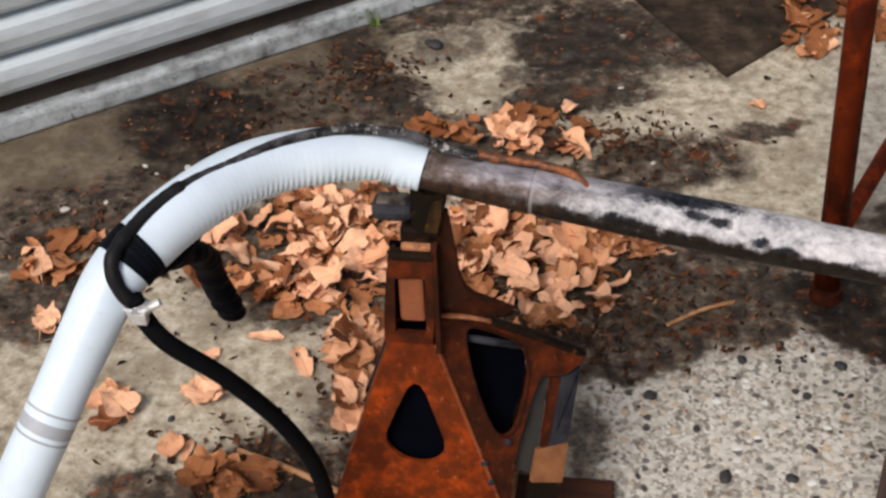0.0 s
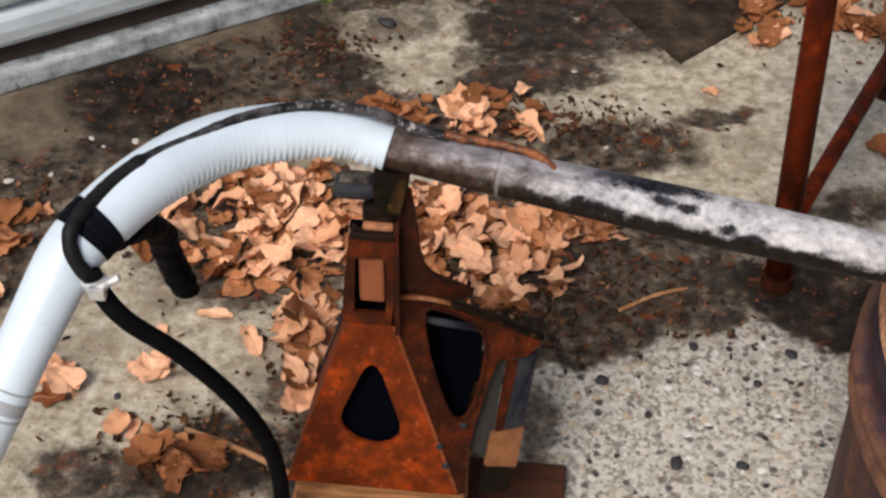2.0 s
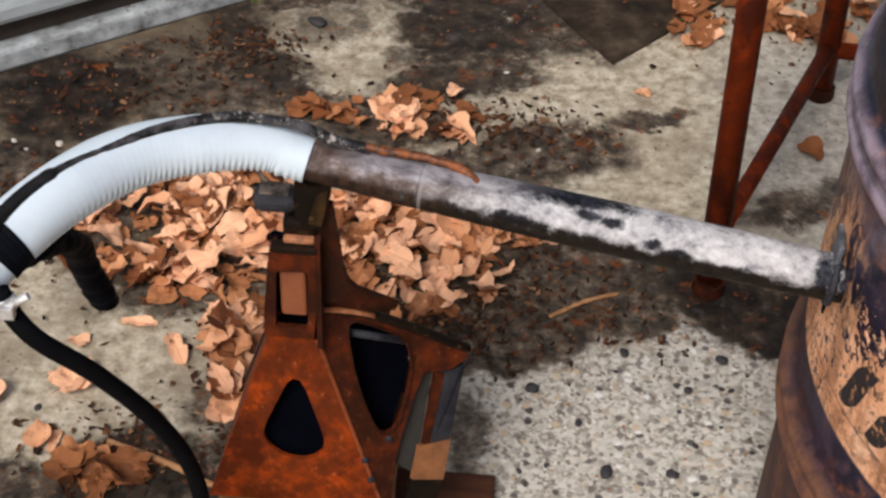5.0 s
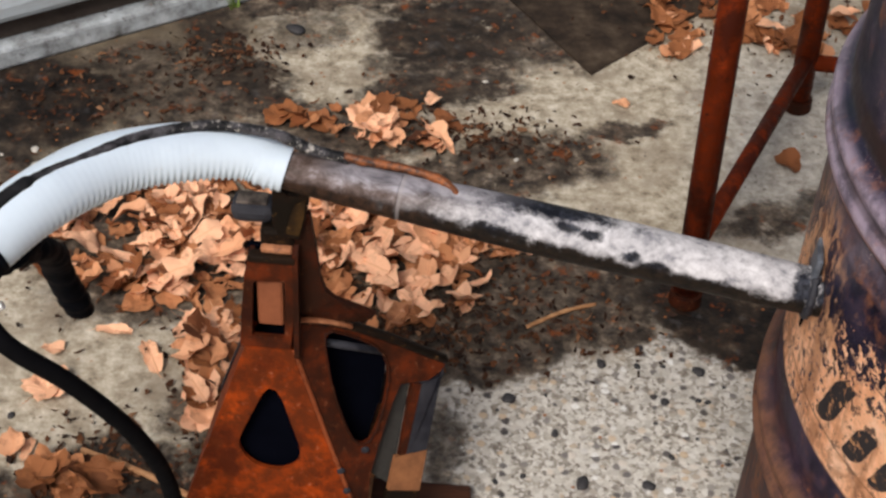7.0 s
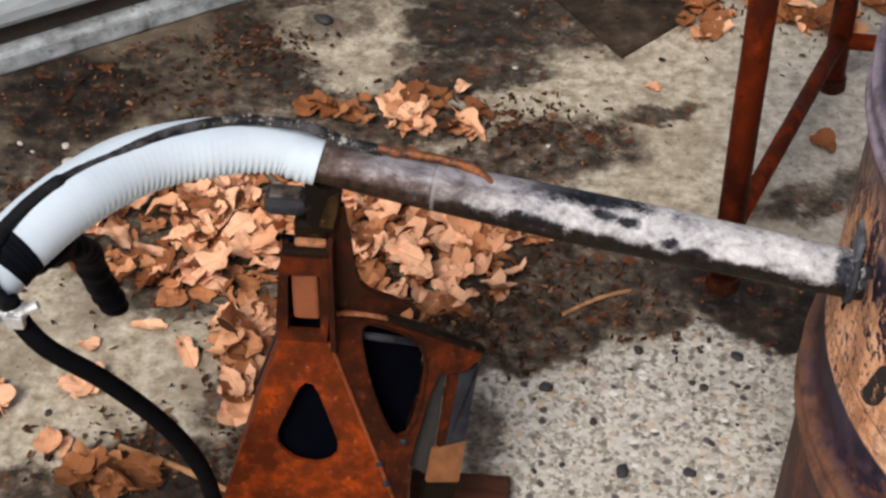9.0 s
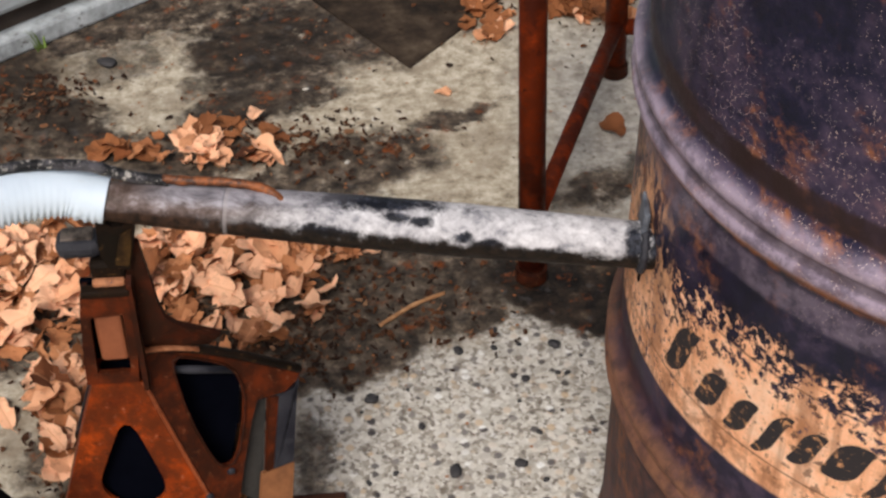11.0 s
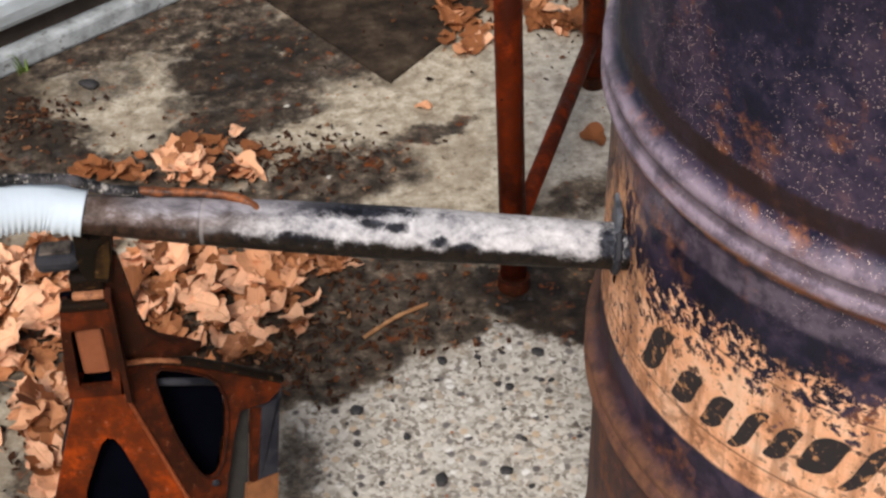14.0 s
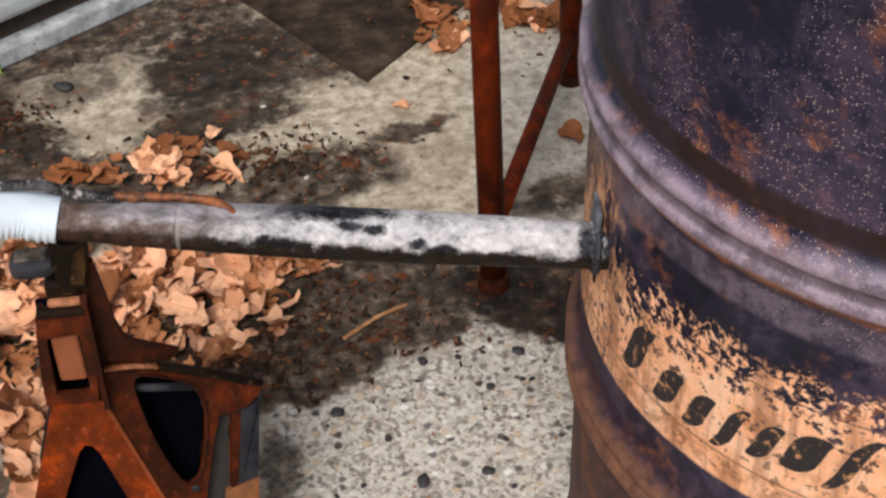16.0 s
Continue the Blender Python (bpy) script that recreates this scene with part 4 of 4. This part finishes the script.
# ---- leaves ----
def leaf_mesh(seed, material):
    r = random.Random(seed)
    n, size = 20, 1.0
    lobes, deep, ph = r.choice((2, 3, 3, 5)), r.uniform(.06, .24), r.uniform(-.2, .2)
    asp, fold, curl, twist = r.uniform(.5, .9), r.uniform(.05, .65), r.uniform(-.6, .7), r.uniform(-.5, .5)
    bm = bmesh.new()

    def at(a, k):
        rad = (1 + deep * math.cos(lobes * a + ph) + r.uniform(-.16, .16)) * k
        x, y = rad * math.cos(a), rad * math.sin(a) * asp
        z = fold * abs(y) + curl * x * x * .6 + twist * x * y + .09 * math.sin(5 * x + 3 * y + seed) + .16 * noise.noise((2.6 * x + seed, 2.6 * y, seed * .7))
        return bm.verts.new((x * .5, y * .5, z * .5))
    hub = at(0, .001)
    inn = [at(2 * math.pi * k / n, .55) for k in range(n)]
    rim = [at(2 * math.pi * k / n, 1.0) for k in range(n)]
    for k in range(n):
        j = (k + 1) % n
        bm.faces.new((hub, inn[k], inn[j]))
        bm.faces.new((inn[k], rim[k], rim[j], inn[j]))
    tip = bm.verts.new((-.85, r.uniform(-.1, .1), .03))
    root = bm.verts.new(rim[n // 2].co + Vector((0, .03, 0)))
    bm.faces.new((rim[n // 2], root, tip))
    low = min(v.co.z for v in bm.verts)
    for v in bm.verts:
        v.co.z -= low
        v.co *= .05
    return mesh_of("leaf", bm, material, True)


tan_leaves = [leaf_mesh(s, "leaf") for s in range(14)]
brown_leaves = [leaf_mesh(40 + s, "leaf_dark") for s in range(5)]
rl = random.Random(7)
heap = {}


def lay_leaf(x, y, size, brown=False, tilt=18, label="dry curled tan leaf lying on the concrete"):
    cell = (round(x / .03), round(y / .03))
    z = heap.get(cell, 0.0)
    heap[cell] = min(z + .0045, .028)
    ob = new("leaf", rl.choice(brown_leaves if brown else tan_leaves))
    ob.matrix_basis = pose(x, y, z + .0005, rl.uniform(-tilt, tilt), rl.uniform(-tilt, tilt), rl.uniform(0, 360)) @ Matrix.Scale(size, 4)
    low = min((ob.matrix_basis @ v.co).z for v in ob.data.vertices)
    ob.matrix_basis = Matrix.Translation((0, 0, z + .0008 - low)) @ ob.matrix_basis
    tagged(ob, "wet dark brown fallen leaf" if brown else label, "leaf", "fallen leaves")


for cx, cy, rx, ry, count, brown, tilt in (
        (-.232, .45, .14, .115, 92, .16, 36), (-.13, .47, .12, .09, 42, .16, 36), (.0, .44, .11, .095, 40, .16, 34), (.07, .40, .10, .06, 30, .15, 30), (.135, .492, .075, .026, 15, .25, 18), (-.139, .26, .035, .075, 20, .3, 30), (-.135, .19, .022, .03, 6, .1, 18),
        (-.012, .700, .050, .036, 17, .05, 20), (.077, .680, .026, .020, 6, .2, 18), (-.095, .706, .04, .016, 6, .8, 16), (.06, .735, .10, .03, 9, .9, 12),
        (.405, .975, .035, .05, 11, .7, 20), (.57, 1.0, .06, .08, 22, .6, 22), (.44, 1.05, .08, .022, 10, .8, 20), (.70, 1.07, .10, .07, 18, .6, 22),
        (-.567, .39, .034, .03, 7, .5, 18), (-.52, .432, .026, .02, 4, .7, 16), (-.515, .292, .018, .018, 3, .6, 14), (-.402, .165, .022, .026, 5, .0, 14), (-.304, .184, .014, .010, 2, .0, 10), (-.244, .068, .045, .025, 11, 1.0, 28), (-.307, .101, .012, .010, 2, .6, 12)):
    for _ in range(count):
        a, q = rl.uniform(0, 2 * math.pi), rl.random() ** .55
        lay_leaf(cx + rx * q * math.cos(a), cy + ry * q * math.sin(a), rl.uniform(.5, 1.02), rl.random() < brown, tilt)
for x, y, sz in ((-.201, .252, .95), (-.251, .287, .75), (-.31, .25, .5), (.40, .93, .7), (.33, .80, .5), (-.165, .30, .8)):
    lay_leaf(x, y, sz, False, 8)

lay_leaf(.548, .695, .9, True, 4)

# heaped leaves under the loose ones
bm = bmesh.new()
for cx, cy, rx, ry, count in ((-.232, .45, .155, .13, 110), (-.10, .46, .12, .10, 50), (.03, .42, .13, .10, 60), (.13, .49, .09, .035, 20), (-.137, .25, .035, .08, 16), (.0, .70, .12, .04, 14), (.50, 1.03, .14, .07, 24), (-.55, .40, .06, .05, 12), (-.24, .07, .05, .03, 8)):
    for _ in range(count):
        a, q = rl.uniform(0, 2 * math.pi), rl.random() ** .5
        one = bmesh.new()
        one.from_mesh(rl.choice(brown_leaves + tan_leaves))
        one.transform(pose(0, 0, 0, rl.uniform(-25, 25), rl.uniform(-25, 25), rl.uniform(0, 360)) @ Matrix.Scale(rl.uniform(.35, .8), 4))
        low = min(v.co.z for v in one.verts)
        one.transform(Matrix.Translation((cx + rx * q * math.cos(a), cy + ry * q * math.sin(a), .001 - low)))
        me = bpy.data.meshes.new("leaf_heap")
        one.to_mesh(me)
        bm.from_mesh(me)
        one.free()
        bpy.data.meshes.remove(me)
tagged(part("leaf_pile", bm, "leaf_pile", smooth=True), "heap of broken dry brown leaves on the concrete", "leaves", kind="stuff")

# crumbled litter under and round the leaves
bm = bmesh.new()
for k in range(3100):
    cx, cy, rx, ry = rl.choice(((.23, .37, .17, .10), (.10, .31, .10, .05), (-.36, .72, .16, .12), (-.17, .43, .26, .17), (.0, .42, .2, .13), (.16, .45, .16, .14), (.05, .72, .14, .08), (-.22, .84, .10, .07), (.16, .70, .12, .07), (-.5, .45, .16, .14), (-.2, .1, .13, .07), (.5, 1.03, .3, .13), (-.12, .28, .08, .12)))
    x, y = cx + rx * rl.gauss(0, .5), cy + ry * rl.gauss(0, .5)
    if (Vector((x, y, 0)) - foot).dot(out) < .02:
        continue
    r, a0 = rl.uniform(.0015, .0065), rl.uniform(0, 6.28)
    z = rl.uniform(.0006, .003)
    ux, uy, thin = math.cos(a0), math.sin(a0), rl.uniform(.25, .8)
    vs = []
    for i in range(5):
        p, q = r * rl.uniform(.5, 1.7) * math.cos(i * 1.257), r * thin * rl.uniform(.5, 1.3) * math.sin(i * 1.257)
        vs.append(bm.verts.new((x + p * ux - q * uy, y + p * uy + q * ux, z + rl.uniform(0, .005))))
    bm.faces.new(vs)
tagged(part("leaf_litter", bm, "litter"), "crumbled brown leaf litter scattered over the concrete", "litter", kind="stuff")

# ---- twigs, pebbles, weed ----
for name, a, b, r, mid in (("twig", (.214, .347, .004), (.294, .393, .006), .0025, (.255, .374, .007)), ("stick", (-.243, .109, .004), (-.118, .060, .005), .0035, (-.18, .087, .006))):
    ob = part(name, sweep(spline([a, mid, b], .004), lambda i, d, r=r: r * (1 + .3 * noise.noise((d * 90, r * 900, 0))), 9), "twig", smooth=True)
    tagged(ob, "dry pale brown twig lying on the concrete", "twig", "twigs")


def pebble_mesh(seed, material):
    bm = bmesh.new()
    bmesh.ops.create_icosphere(bm, subdivisions=2, radius=1)
    for v in bm.verts:
        v.co *= 1 + .28 * noise.noise(v.co * 1.3 + Vector((seed, 0, 0)))
        v.co.z *= .55
    low = min(v.co.z for v in bm.verts)
    for v in bm.verts:
        v.co.z -= low * .8
    return mesh_of("pebble", bm, material, True)


dark_p, pale_p = [pebble_mesh(s, "pebble") for s in range(4)], [pebble_mesh(9 + s, "pebble_pale") for s in range(3)]
spots = [(.198, .235, .0075), (.280, .124, .0068), (.349, .129, .006), (.343, .329, .005), (.41, .30, .006), (.30, .30, .005), (.37, .25, .005), (.25, .19, .004), (-.138, .917, .011), (-.33, .15, .004), (.12, .33, .006)]
spots += [(rl.uniform(.18, .45), rl.uniform(.08, .36), rl.uniform(.002, .0038)) for _ in range(14)]
for x, y, r in spots:
    ob = new("pebble", rl.choice(dark_p))
    ob.matrix_basis = pose(x, y, -.0005, 0, 0, rl.uniform(0, 360)) @ Matrix.Diagonal((r * rl.uniform(1, 1.5), r, r, 1))
    tagged(ob, "small dark pebble on the concrete", "pebble", "pebbles")
for x, y in ((-.49, .60), (-.47, .585), (-.43, .60), (-.57, .50), (-.54, .46), (-.52, .52), (.30, .56), (.23, .75), (.04, .62), (-.42, .57), (-.36, .62), (.1655, .060), (.19, .66), (.14, .83)):
    ob = new("pebble", rl.choice(pale_p))
    r = .0105 if y == .060 else rl.uniform(.0022, .0055)
    ob.matrix_basis = pose(x, y, -.0005, 0, 0, rl.uniform(0, 360)) @ Matrix.Diagonal((r * 1.4, r, r * .8, 1))
    tagged(ob, "small pale stone chip on dirty concrete", "pebble", "pebbles")

weed = thing("weed", "small green grass tuft at the door sill", "weed", at=(-.235, .965, 0))
for k in range(7):
    a, h = rl.uniform(0, 6.28), rl.uniform(.02, .045)
    base = Vector((-.235 + rl.uniform(-.006, .006), .965 + rl.uniform(-.006, .006), 0))
    tip = base + Vector((math.cos(a) * h * .6, math.sin(a) * h * .6, h))
    part("blade", sweep(spline([base, (base + tip) / 2 + Vector((0, 0, h * .25)), tip], .004), lambda i, d, h=h: max(.0004, .0022 * (1 - d / (h * 1.35))), 6, .35), "grass", weed)
